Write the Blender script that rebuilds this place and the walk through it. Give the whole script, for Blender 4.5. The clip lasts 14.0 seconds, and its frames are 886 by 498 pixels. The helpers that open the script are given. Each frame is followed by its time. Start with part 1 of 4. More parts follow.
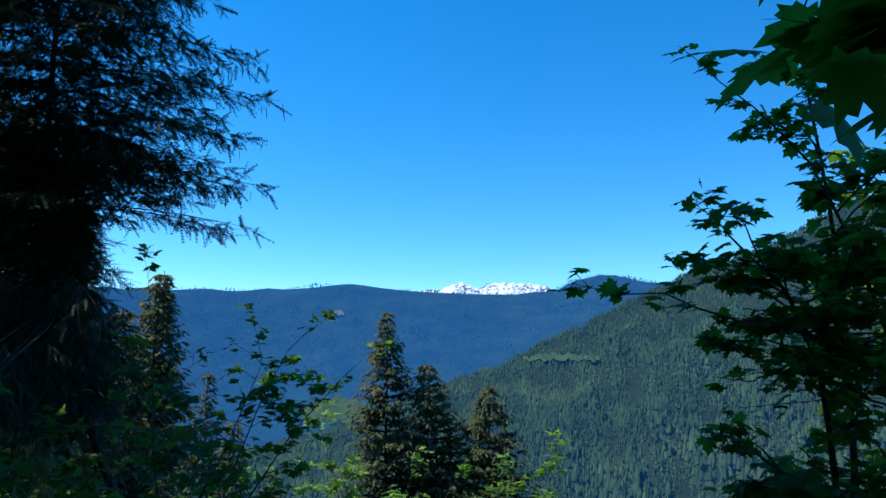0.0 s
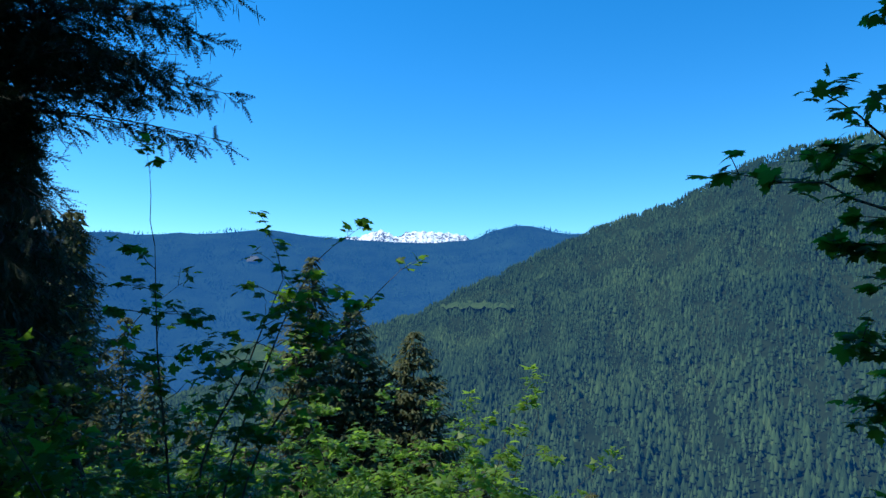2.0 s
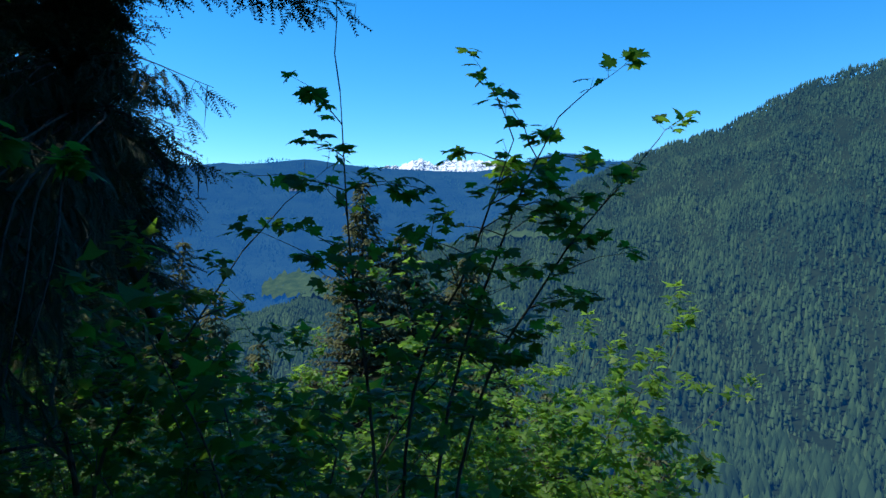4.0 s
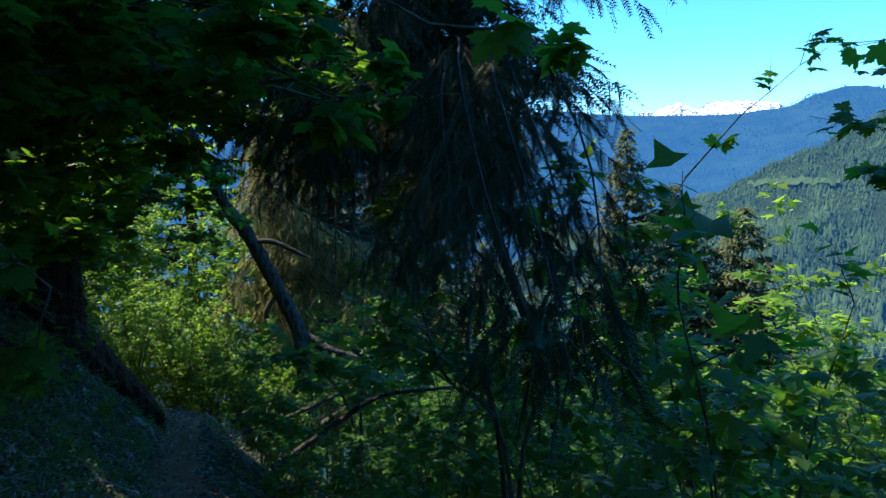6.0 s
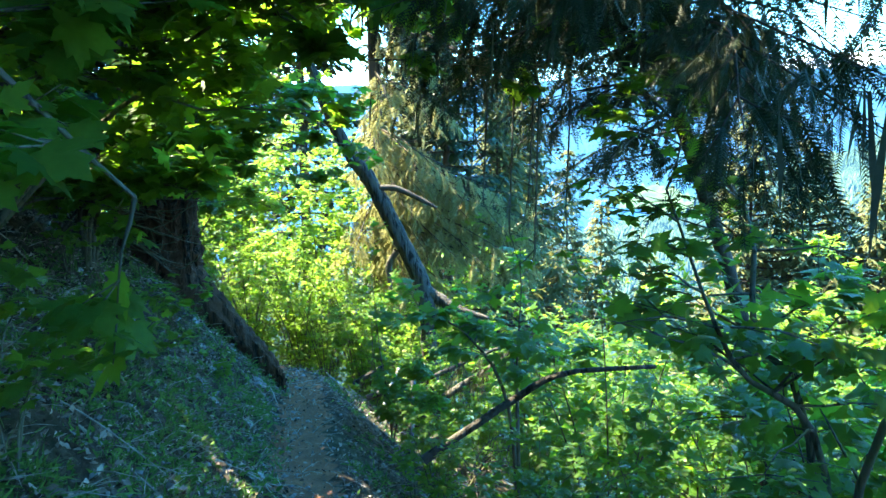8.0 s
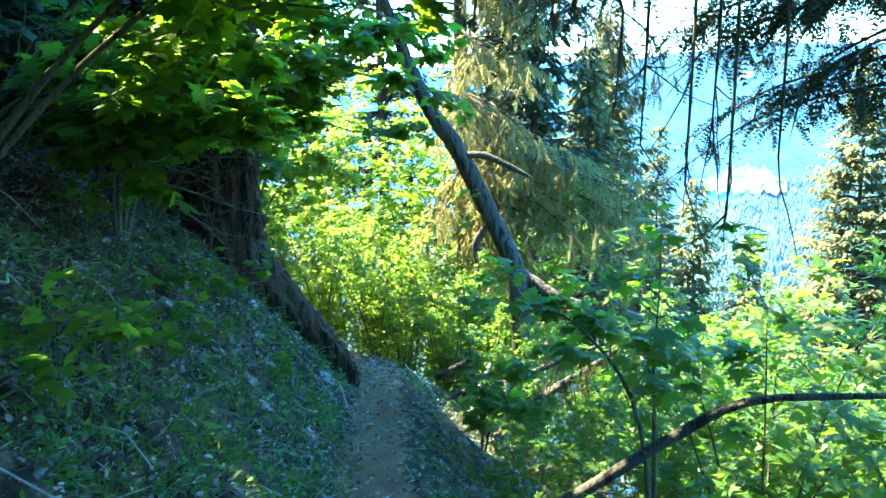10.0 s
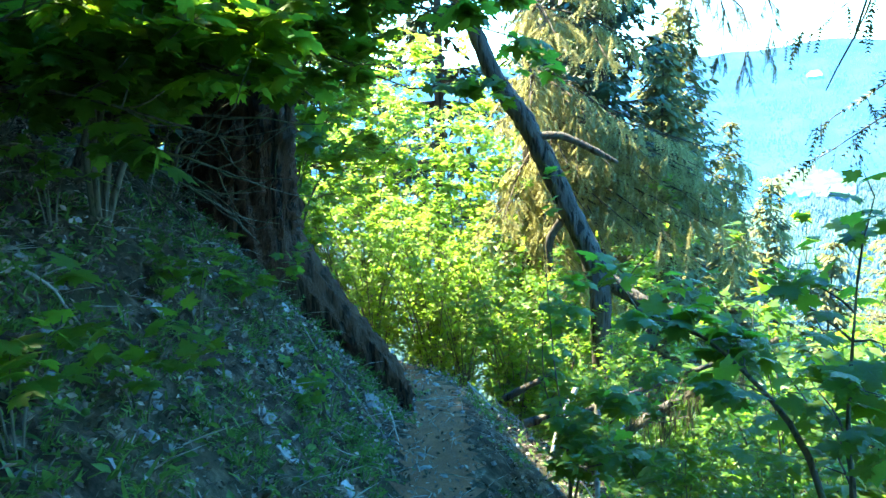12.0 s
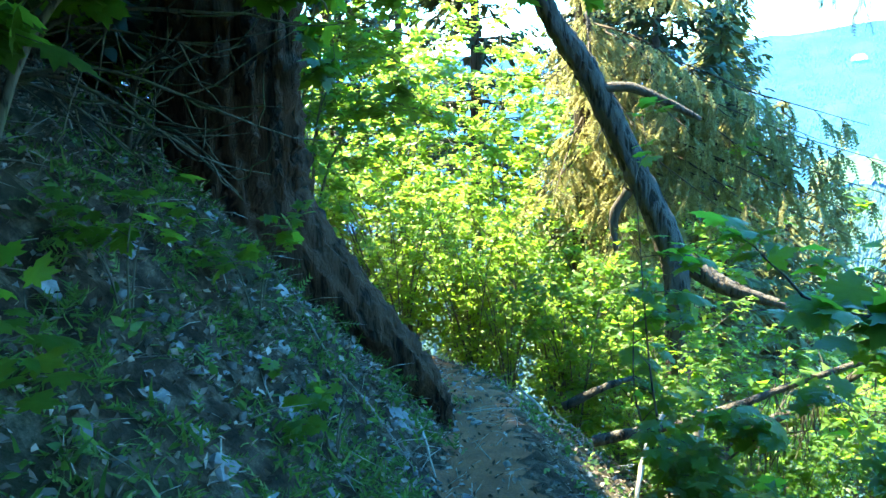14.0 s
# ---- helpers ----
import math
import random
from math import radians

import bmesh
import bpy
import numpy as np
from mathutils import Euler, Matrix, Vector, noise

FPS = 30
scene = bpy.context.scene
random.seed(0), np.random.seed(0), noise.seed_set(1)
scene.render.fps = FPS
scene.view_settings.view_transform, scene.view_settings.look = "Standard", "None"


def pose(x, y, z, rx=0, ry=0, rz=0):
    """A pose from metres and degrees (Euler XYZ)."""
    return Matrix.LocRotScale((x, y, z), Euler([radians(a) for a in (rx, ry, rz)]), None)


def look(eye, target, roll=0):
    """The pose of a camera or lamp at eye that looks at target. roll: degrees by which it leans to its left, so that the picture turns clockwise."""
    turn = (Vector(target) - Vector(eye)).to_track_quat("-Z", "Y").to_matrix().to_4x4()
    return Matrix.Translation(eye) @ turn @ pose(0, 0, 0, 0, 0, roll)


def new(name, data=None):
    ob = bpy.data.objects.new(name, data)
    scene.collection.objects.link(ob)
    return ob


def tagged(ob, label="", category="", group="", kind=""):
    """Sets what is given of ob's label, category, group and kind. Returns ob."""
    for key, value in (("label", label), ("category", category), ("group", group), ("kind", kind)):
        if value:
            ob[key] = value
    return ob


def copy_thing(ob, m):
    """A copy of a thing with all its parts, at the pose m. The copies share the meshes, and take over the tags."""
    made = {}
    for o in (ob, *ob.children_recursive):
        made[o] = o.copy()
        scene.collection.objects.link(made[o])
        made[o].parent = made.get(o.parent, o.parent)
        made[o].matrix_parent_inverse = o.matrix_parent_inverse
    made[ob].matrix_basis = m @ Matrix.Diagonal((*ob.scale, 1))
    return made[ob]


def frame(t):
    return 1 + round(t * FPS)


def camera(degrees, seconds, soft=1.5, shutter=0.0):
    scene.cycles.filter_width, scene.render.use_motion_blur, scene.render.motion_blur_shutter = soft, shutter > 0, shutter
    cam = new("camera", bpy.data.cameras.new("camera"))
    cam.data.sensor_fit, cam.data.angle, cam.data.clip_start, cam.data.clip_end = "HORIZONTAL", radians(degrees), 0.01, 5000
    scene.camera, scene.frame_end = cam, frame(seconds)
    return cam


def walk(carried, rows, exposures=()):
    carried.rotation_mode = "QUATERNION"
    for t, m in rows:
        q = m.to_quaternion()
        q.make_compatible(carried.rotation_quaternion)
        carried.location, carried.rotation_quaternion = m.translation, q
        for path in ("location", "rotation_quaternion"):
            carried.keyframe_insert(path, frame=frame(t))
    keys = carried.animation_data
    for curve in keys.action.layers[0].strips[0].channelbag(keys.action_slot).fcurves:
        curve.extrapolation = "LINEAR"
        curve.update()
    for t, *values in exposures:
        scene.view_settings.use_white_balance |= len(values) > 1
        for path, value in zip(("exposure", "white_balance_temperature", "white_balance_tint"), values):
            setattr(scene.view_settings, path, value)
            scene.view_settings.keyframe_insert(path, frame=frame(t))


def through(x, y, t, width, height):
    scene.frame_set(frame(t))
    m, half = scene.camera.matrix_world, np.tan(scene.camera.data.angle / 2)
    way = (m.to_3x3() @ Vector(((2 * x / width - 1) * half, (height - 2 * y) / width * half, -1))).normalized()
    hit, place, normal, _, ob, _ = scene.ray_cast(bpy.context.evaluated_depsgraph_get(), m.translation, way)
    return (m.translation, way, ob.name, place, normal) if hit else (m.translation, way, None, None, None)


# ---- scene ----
cam = camera(65.0, 14.0)
PATH = [
    (0, (0.0, 0.0, 1.55), (0.0, 1.973, 1.878), 0.0),
    (0.5, (-0.152, 0.082, 1.494), (-0.163, 2.062, 1.778), 0.1),
    (1, (-0.367, 0.144, 1.449), (-0.346, 2.127, 1.712), 0.5),
    (1.5, (-0.536, 0.408, 1.401), (-0.408, 2.391, 1.626), 0.6),
    (2, (-0.844, 0.608, 1.339), (-0.611, 2.586, 1.52), 0.3),
    (4.5, (-2.159, 2.243, 1.053), (-2.148, 4.241, 0.965), -0.1),
    (5, (-2.486, 2.331, 1.05), (-2.73, 4.311, 0.908), -0.4),
    (5.5, (-2.77, 2.518, 0.986), (-3.203, 4.465, 0.831), -0.6),
    (6, (-3.044, 2.771, 0.938), (-3.628, 4.677, 0.782), -0.9),
    (6.5, (-3.344, 3.012, 0.891), (-4.044, 4.877, 0.712), -1.0),
    (7, (-3.584, 3.301, 0.81), (-4.341, 5.141, 0.604), -0.9),
    (7.5, (-3.8, 3.549, 0.724), (-4.614, 5.362, 0.498), -0.9),
    (8, (-4.003, 3.779, 0.684), (-4.853, 5.57, 0.417), -0.8),
    (10.5, (-4.915, 5.09, 0.379), (-6.012, 6.732, 0.063), -1.0),
    (11, (-5.091, 5.35, 0.318), (-6.236, 6.959, 0.003), -0.9),
    (11.5, (-5.335, 5.561, 0.24), (-6.5, 7.156, -0.075), -1.0),
    (12, (-5.565, 5.785, 0.187), (-6.733, 7.379, -0.124), -1.0),
    (12.5, (-5.774, 6.021, 0.108), (-6.959, 7.602, -0.2), -1.0),
    (13, (-5.991, 6.244, 0.042), (-7.201, 7.806, -0.269), -1.0),
    (13.5, (-6.18, 6.498, -0.025), (-7.396, 8.051, -0.36), -1.0),
    (14, (-6.384, 6.72, -0.13), (-7.622, 8.253, -0.474), -1.2),
]
walk(cam, [(t, look(eye, target, roll)) for t, eye, target, roll in PATH],
     [(0, 0.45, 6300, 0), (5.0, 0.45, 6300, 0), (5.7, 0.95, 6700, 0), (6.0, 1.45, 7200, 0), (6.6, 2.3, 7900, 0), (7.4, 3.6, 8400, -4), (8.2, 4.1, 8600, -6),
      (10.3, 4.3, 8700, -6), (12.0, 4.25, 8700, -6), (14.0, 4.25, 8700, -6)])

# ---- sky and sun ----
SUN_BEARING, SUN_UP = -82.0, 60.0
sun_way = Vector((math.sin(radians(SUN_BEARING)) * math.cos(radians(SUN_UP)),
                  math.cos(radians(SUN_BEARING)) * math.cos(radians(SUN_UP)), math.sin(radians(SUN_UP))))
world = bpy.data.worlds.new("sky")
scene.world = world
world.use_nodes = True
wn = world.node_tree.nodes
sky = wn.new("ShaderNodeTexSky")
sky.sky_type, sky.sun_disc = "NISHITA", False
sky.sun_elevation, sky.sun_rotation = radians(SUN_UP), radians(SUN_BEARING)
sky.altitude, sky.air_density, sky.dust_density, sky.ozone_density = 2500, 1.0, 0.0, 4.0
wn["Background"].inputs["Strength"].default_value = 0.15
deep = wn.new("ShaderNodeHueSaturation")
deep.inputs["Saturation"].default_value = 1.32
deep.inputs["Value"].default_value = 1.25
world.node_tree.links.new(sky.outputs[0], deep.inputs["Color"])
world.node_tree.links.new(deep.outputs[0], wn["Background"].inputs["Color"])
sun = new("sun", bpy.data.lights.new("sun", "SUN"))
sun.data.energy, sun.data.angle, sun.data.color = 3.5, radians(0.53), (1.0, 0.94, 0.84)
sun.matrix_world = look(sun_way * 60, (0, 0, 0))

rng = np.random.default_rng(7)


# ---- materials ----
def material(name):
    m = bpy.data.materials.new(name)
    m.use_nodes = True
    return m, m.node_tree.nodes, m.node_tree.links


def ramp(nodes, links, fac, stops):
    r = nodes.new("ShaderNodeValToRGB")
    e = r.color_ramp.elements
    while len(e) < len(stops):
        e.new(0.5)
    for k, (p, c) in zip(e, stops):
        k.position, k.color = p, (*c, 1)
    links.new(fac, r.inputs[0])
    return r.outputs[0]


def noise_of(nodes, links, scale, detail=4.0, where=None, rough=0.55):
    n = nodes.new("ShaderNodeTexNoise")
    n.inputs["Scale"].default_value, n.inputs["Detail"].default_value, n.inputs["Roughness"].default_value = scale, detail, rough
    if where is not None:
        links.new(where, n.inputs["Vector"])
    return n.outputs["Fac"]


def mixed(nodes, links, fac, a, b, kind="MIX"):
    x = nodes.new("ShaderNodeMix")
    x.data_type, x.blend_type = "RGBA", kind
    for v, i in ((fac, 0), (a, 6), (b, 7)):
        if isinstance(v, (int, float)):
            x.inputs[i].default_value = v
        elif isinstance(v, tuple):
            x.inputs[i].default_value = (*v, 1)
        else:
            links.new(v, x.inputs[i])
    return x.outputs[2]


def bumped(nodes, links, height, strength, distance):
    b = nodes.new("ShaderNodeBump")
    b.inputs["Strength"].default_value, b.inputs["Distance"].default_value = strength, distance
    links.new(height, b.inputs["Height"])
    return b.outputs[0]


def leaf_material(name, dark, light, glow, through=0.45, rough=0.45, middle=0.5):
    """Leaf: glossy skin over a sheet that lets light through; tone differs from leaf to leaf."""
    m, n, l = material(name)
    p = n["Principled BSDF"]
    geo = n.new("ShaderNodeNewGeometry")
    tone = ramp(n, l, geo.outputs["Random Per Island"], [(0.0, dark), (0.65, tuple(a + (b - a) * middle for a, b in zip(dark, light))), (1.0, light)])
    obj = n.new("ShaderNodeTexCoord").outputs["Object"]
    mott = ramp(n, l, noise_of(n, l, 60.0, 3.0, obj), [(0.3, (0.75, 0.75, 0.75)), (0.7, (1.15, 1.15, 1.1))])
    col = mixed(n, l, 1.0, tone, mott, "MULTIPLY")
    l.new(col, p.inputs["Base Color"])
    p.inputs["Roughness"].default_value = rough
    p.inputs["Specular IOR Level"].default_value = 0.35
    t = n.new("ShaderNodeBsdfTranslucent")
    l.new(mixed(n, l, 0.5, col, glow), t.inputs["Color"])
    mix = n.new("ShaderNodeMixShader")
    mix.inputs[0].default_value = through
    l.new(p.outputs[0], mix.inputs[1])
    l.new(t.outputs[0], mix.inputs[2])
    l.new(mix.outputs[0], n["Material Output"].inputs["Surface"])
    return m


def bark_material(name, dark, light, scale=9.0, depth=0.02, moss=0.0):
    m, n, l = material(name)
    p = n["Principled BSDF"]
    co = n.new("ShaderNodeTexCoord").outputs["Object"]
    mp = n.new("ShaderNodeMapping")
    mp.inputs["Scale"].default_value = (1, 1, 0.15)
    l.new(co, mp.inputs["Vector"])
    fine = noise_of(n, l, scale * 6, 6.0, mp.outputs[0], 0.65)
    ridge = noise_of(n, l, scale * 1.6, 3.0, mp.outputs[0], 0.5)
    plate = ramp(n, l, ridge, [(0.36, (0, 0, 0)), (0.46, (0.75, 0.75, 0.75)), (0.6, (1, 1, 1))])
    h = mixed(n, l, 0.45, plate, fine)
    col = ramp(n, l, h, [(0.15, dark), (0.75, light)])
    if moss:
        spot = ramp(n, l, noise_of(n, l, 5.0, 5.0, co), [(0.5, (0, 0, 0)), (0.62, (moss, moss, moss))])
        col = mixed(n, l, spot, col, (0.09, 0.11, 0.04))
    l.new(col, p.inputs["Base Color"])
    p.inputs["Roughness"].default_value = 0.9
    p.inputs["Specular IOR Level"].default_value = 0.2
    l.new(bumped(n, l, h, 0.8, depth), p.inputs["Normal"])
    return m


def soil_material():
    m, n, l = material("forest_soil")
    p = n["Principled BSDF"]
    co = n.new("ShaderNodeTexCoord").outputs["Object"]
    big, mid, fine = noise_of(n, l, 0.9, 4, co), noise_of(n, l, 9.0, 6, co, 0.65), noise_of(n, l, 70.0, 5, co, 0.7)
    col = ramp(n, l, mid, [(0.36, (0.014, 0.01, 0.008)), (0.52, (0.06, 0.042, 0.032)), (0.68, (0.2, 0.16, 0.13))])
    grit = ramp(n, l, fine, [(0.35, (0.5, 0.48, 0.46)), (0.7, (1.35, 1.3, 1.25))])
    col = mixed(n, l, 1.0, col, grit, "MULTIPLY")
    moss = ramp(n, l, big, [(0.46, (0, 0, 0)), (0.6, (0.25, 0.25, 0.25))])
    col = mixed(n, l, moss, col, (0.06, 0.075, 0.03))
    l.new(col, p.inputs["Base Color"])
    p.inputs["Roughness"].default_value = 0.95
    p.inputs["Specular IOR Level"].default_value = 0.15
    l.new(bumped(n, l, mixed(n, l, 0.5, mid, fine), 0.9, 0.03), p.inputs["Normal"])
    return m


def path_material():
    m, n, l = material("trodden_dirt")
    p = n["Principled BSDF"]
    co = n.new("ShaderNodeTexCoord").outputs["Object"]
    mid, fine = noise_of(n, l, 7.0, 6, co, 0.6), noise_of(n, l, 90.0, 5, co, 0.7)
    col = ramp(n, l, mid, [(0.3, (0.13, 0.04, 0.018)), (0.7, (0.31, 0.115, 0.058))])
    col = mixed(n, l, 1.0, col, ramp(n, l, fine, [(0.35, (0.55, 0.53, 0.5)), (0.7, (1.3, 1.28, 1.25))]), "MULTIPLY")
    l.new(col, p.inputs["Base Color"])
    p.inputs["Roughness"].default_value = 0.95
    l.new(bumped(n, l, mixed(n, l, 0.5, mid, fine), 0.7, 0.02), p.inputs["Normal"])
    return m


def plain_material(name, dark, light, scale, rough=0.8, bump=0.01):
    m, n, l = material(name)
    p = n["Principled BSDF"]
    co = n.new("ShaderNodeTexCoord").outputs["Object"]
    info = n.new("ShaderNodeObjectInfo").outputs["Random"]
    a = noise_of(n, l, scale, 6, co, 0.65)
    col = ramp(n, l, a, [(0.3, dark), (0.7, light)])
    col = mixed(n, l, 1.0, col, ramp(n, l, info, [(0.0, (0.7, 0.7, 0.72)), (1.0, (1.2, 1.2, 1.2))]), "MULTIPLY")
    l.new(col, p.inputs["Base Color"])
    p.inputs["Roughness"].default_value = rough
    l.new(bumped(n, l, a, 0.6, bump), p.inputs["Normal"])
    return m


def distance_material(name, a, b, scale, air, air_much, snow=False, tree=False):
    """Far hill: base colours, and the blue haze before it put in as a faint glow of the backdrop."""
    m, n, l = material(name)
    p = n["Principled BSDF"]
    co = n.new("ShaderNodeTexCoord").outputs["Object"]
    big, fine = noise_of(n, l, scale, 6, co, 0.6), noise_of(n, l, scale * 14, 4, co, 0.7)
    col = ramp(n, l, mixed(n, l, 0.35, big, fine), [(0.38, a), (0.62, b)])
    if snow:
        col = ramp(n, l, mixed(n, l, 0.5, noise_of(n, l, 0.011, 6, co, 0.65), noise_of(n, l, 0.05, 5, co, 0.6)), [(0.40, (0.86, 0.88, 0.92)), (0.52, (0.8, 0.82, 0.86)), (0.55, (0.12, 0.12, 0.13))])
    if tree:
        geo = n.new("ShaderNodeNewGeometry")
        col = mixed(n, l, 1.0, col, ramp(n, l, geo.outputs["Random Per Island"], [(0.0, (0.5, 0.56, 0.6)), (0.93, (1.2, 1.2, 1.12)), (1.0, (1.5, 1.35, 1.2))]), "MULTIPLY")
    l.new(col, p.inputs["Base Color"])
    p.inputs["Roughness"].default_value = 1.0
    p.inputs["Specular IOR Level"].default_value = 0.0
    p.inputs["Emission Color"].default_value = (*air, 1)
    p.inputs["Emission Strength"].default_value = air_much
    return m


# Blue haze over the far land, painted in as emission of its materials.
HAZE_GLOW = (0.014, 0.115, 0.46)
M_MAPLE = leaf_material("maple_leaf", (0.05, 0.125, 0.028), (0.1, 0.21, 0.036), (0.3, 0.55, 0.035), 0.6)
# Brighter copy of the maple leaf, with sunlight put into its colour.
M_MAPLE_SUN = leaf_material("sunlit_leaf", (0.12, 0.24, 0.035), (0.2, 0.32, 0.05), (0.42, 0.66, 0.075), 0.58)
M_NEEDLE = leaf_material("fir_needle", (0.016, 0.035, 0.014), (0.04, 0.065, 0.022), (0.05, 0.08, 0.02), 0.15, 0.55)
# Dry needles, paled further with sunlight put into the colour.
M_NEEDLE_DRY_LIT = leaf_material("dry_lit_fir_needle", (0.17, 0.165, 0.07), (0.38, 0.36, 0.17), (0.5, 0.47, 0.2), 0.5, 0.7)
# Paler copy of the fir needle, sunlight painted into its olive tone.
M_NEEDLE_LIT = leaf_material("lit_fir_needle", (0.055, 0.075, 0.028), (0.18, 0.175, 0.065), (0.22, 0.22, 0.06), 0.35, 0.7)
M_HERB = leaf_material("herb_leaf", (0.03, 0.09, 0.025), (0.16, 0.3, 0.07), (0.18, 0.34, 0.06), 0.4)
M_DEAD = leaf_material("dead_leaf", (0.02, 0.013, 0.01), (0.56, 0.45, 0.42), (0.2, 0.12, 0.05), 0.1, 0.85, 0.38)
M_LICHEN = leaf_material("hanging_lichen", (0.05, 0.055, 0.04), (0.11, 0.12, 0.085), (0.1, 0.11, 0.07), 0.3, 0.9)
M_BARK = bark_material("fir_bark", (0.009, 0.006, 0.005), (0.1, 0.048, 0.03), 8.0, 0.16)
M_BARK_DARK = bark_material("dark_fir_bark", (0.018, 0.014, 0.012), (0.08, 0.062, 0.05), 9.0, 0.02)
M_BARK_LEAN = bark_material("grey_bark", (0.012, 0.011, 0.011), (0.085, 0.076, 0.07), 14.0, 0.05)
M_STEM = bark_material("stem_bark", (0.03, 0.026, 0.02), (0.13, 0.115, 0.09), 30.0, 0.006, 0.6)
M_DEADWOOD = plain_material("bleached_wood", (0.16, 0.15, 0.135), (0.42, 0.4, 0.37), 25.0, 0.85, 0.006)
M_STONE = plain_material("pale_stone", (0.11, 0.115, 0.125), (0.34, 0.35, 0.37), 12.0, 0.85, 0.01)
M_SOIL, M_PATH = soil_material(), path_material()
M_HILL = distance_material("wooded_hill", (0.012, 0.022, 0.012), (0.03, 0.044, 0.02), 0.008, HAZE_GLOW, 0.1)
M_FAR = distance_material("far_ridge", (0.01, 0.022, 0.016), (0.024, 0.046, 0.026), 0.006, HAZE_GLOW, 0.42)
M_SNOW = distance_material("snow_peak", (0, 0, 0), (0, 0, 0), 0.01, HAZE_GLOW, 0.22, snow=True)
M_HILLTREE = distance_material("hill_tree", (0.026, 0.05, 0.026), (0.06, 0.095, 0.038), 0.004, HAZE_GLOW, 0.11, tree=True)
M_FARTREE = distance_material("far_tree", (0.012, 0.03, 0.018), (0.036, 0.07, 0.032), 0.004, HAZE_GLOW, 0.42, tree=True)


# ---- mesh making ----
def mesh_of(name, V, F, mat):
    V, F = np.asarray(V, np.float32), np.asarray(F, np.int32)
    me = bpy.data.meshes.new(name)
    me.vertices.add(len(V))
    me.vertices.foreach_set("co", V.ravel())
    k = F.shape[1]
    me.loops.add(F.size)
    me.loops.foreach_set("vertex_index", F.ravel())
    me.polygons.add(len(F))
    me.polygons.foreach_set("loop_start", np.arange(len(F), dtype=np.int32) * k)
    me.update(calc_edges=True)
    me.validate()
    me.materials.append(mat)
    return me


class Heap:
    """Triangles gathered into one mesh."""

    def __init__(self):
        self.v, self.f, self.n = [], [], 0

    def add(self, V, F):
        V, F = np.asarray(V, float).reshape(-1, 3), np.asarray(F, int).reshape(-1, 3)
        self.v.append(V)
        self.f.append(F + self.n)
        self.n += len(V)

    def many(self, TV, TF, turn, place):
        """The template (TV, TF) at each 3x3 turn (with its scale) and place."""
        turn, place = np.asarray(turn), np.asarray(place)
        if len(place) == 0:
            return
        V = np.einsum("nij,vj->nvi", turn, TV) + place[:, None]
        F = TF[None] + (np.arange(len(place)) * len(TV))[:, None, None]
        self.add(V.reshape(-1, 3), F.reshape(-1, 3))

    def mesh(self, name, mat, smooth=False):
        me = mesh_of(name, np.concatenate(self.v), np.concatenate(self.f), mat)
        if smooth:
            me.polygons.foreach_set("use_smooth", np.ones(len(me.polygons), bool))
        return me


def part(name, data, parent, label="", kind=""):
    ob = new(name, data)
    ob.parent = parent
    return tagged(ob, label, "", "", kind)


def unit(a):
    a = np.asarray(a, float)
    return a / np.maximum(np.linalg.norm(a, axis=-1, keepdims=True), 1e-9)


def frames(along, up):
    """Turns whose y goes along and whose z is near up, one a row."""
    y = unit(along)
    x = unit(np.cross(y, up))
    z = np.cross(x, y)
    return np.stack([x, y, z], -1)


def tube(points, radii, sides=6, wob=0.0):
    P, R = np.asarray(points, float), np.asarray(radii, float)
    T = unit(np.gradient(P, axis=0))
    ref = np.array([0.31, 0.87, 0.38]) if abs(T[:, 2]).mean() > 0.7 else np.array([0, 0, 1.0])
    X = unit(np.cross(T, ref))
    Y = np.cross(T, X)
    a = np.linspace(0, 2 * np.pi, sides, endpoint=False)
    rr = R[:, None] * (1 + wob * rng.standard_normal((len(P), sides)))
    V = P[:, None] + rr[..., None] * (np.cos(a)[None, :, None] * X[:, None] + np.sin(a)[None, :, None] * Y[:, None])
    i, j = np.meshgrid(np.arange(len(P) - 1), np.arange(sides), indexing="ij")
    k = (j + 1) % sides
    q = np.stack([i * sides + j, i * sides + k, (i + 1) * sides + k, (i + 1) * sides + j], -1).reshape(-1, 4)
    F = np.concatenate([q[:, [0, 1, 2]], q[:, [0, 2, 3]]])
    n = len(P) * sides
    V = np.concatenate([V.reshape(-1, 3), P[-1:] + T[-1:] * R[-1]])
    e = (len(P) - 1) * sides
    F = np.concatenate([F, np.stack([e + np.arange(sides), e + (np.arange(sides) + 1) % sides, np.full(sides, n)], -1)])
    return V, F


def curve_through(points, n):
    """n points on a smooth line through the given ones."""
    P = np.asarray(points, float)
    if len(P) == 2:
        return P[0] + (P[1] - P[0]) * np.linspace(0, 1, n)[:, None]
    Q = np.concatenate([[2 * P[0] - P[1]], P, [2 * P[-1] - P[-2]]])
    out = []
    for u in np.linspace(0, len(P) - 1 - 1e-6, n):
        i, t = int(u), u % 1
        a, b, c, d = Q[i:i + 4]
        out.append(0.5 * (2 * b + (c - a) * t + (2 * a - 5 * b + 4 * c - d) * t * t + (3 * b - a - 3 * c + d) * t ** 3))
    return np.array(out)


# ---- leaves ----
def fan(outline, middle, curl):
    O = np.array(outline, float)
    xy = np.concatenate([[middle], O])
    z = -curl * (xy[:, 0] ** 2 + 0.7 * (xy[:, 1] - middle[1]) ** 2)
    V = np.column_stack([xy, z])
    n = len(O)
    return V, np.stack([np.zeros(n, int), 1 + np.arange(n), 1 + (np.arange(n) + 1) % n], -1)


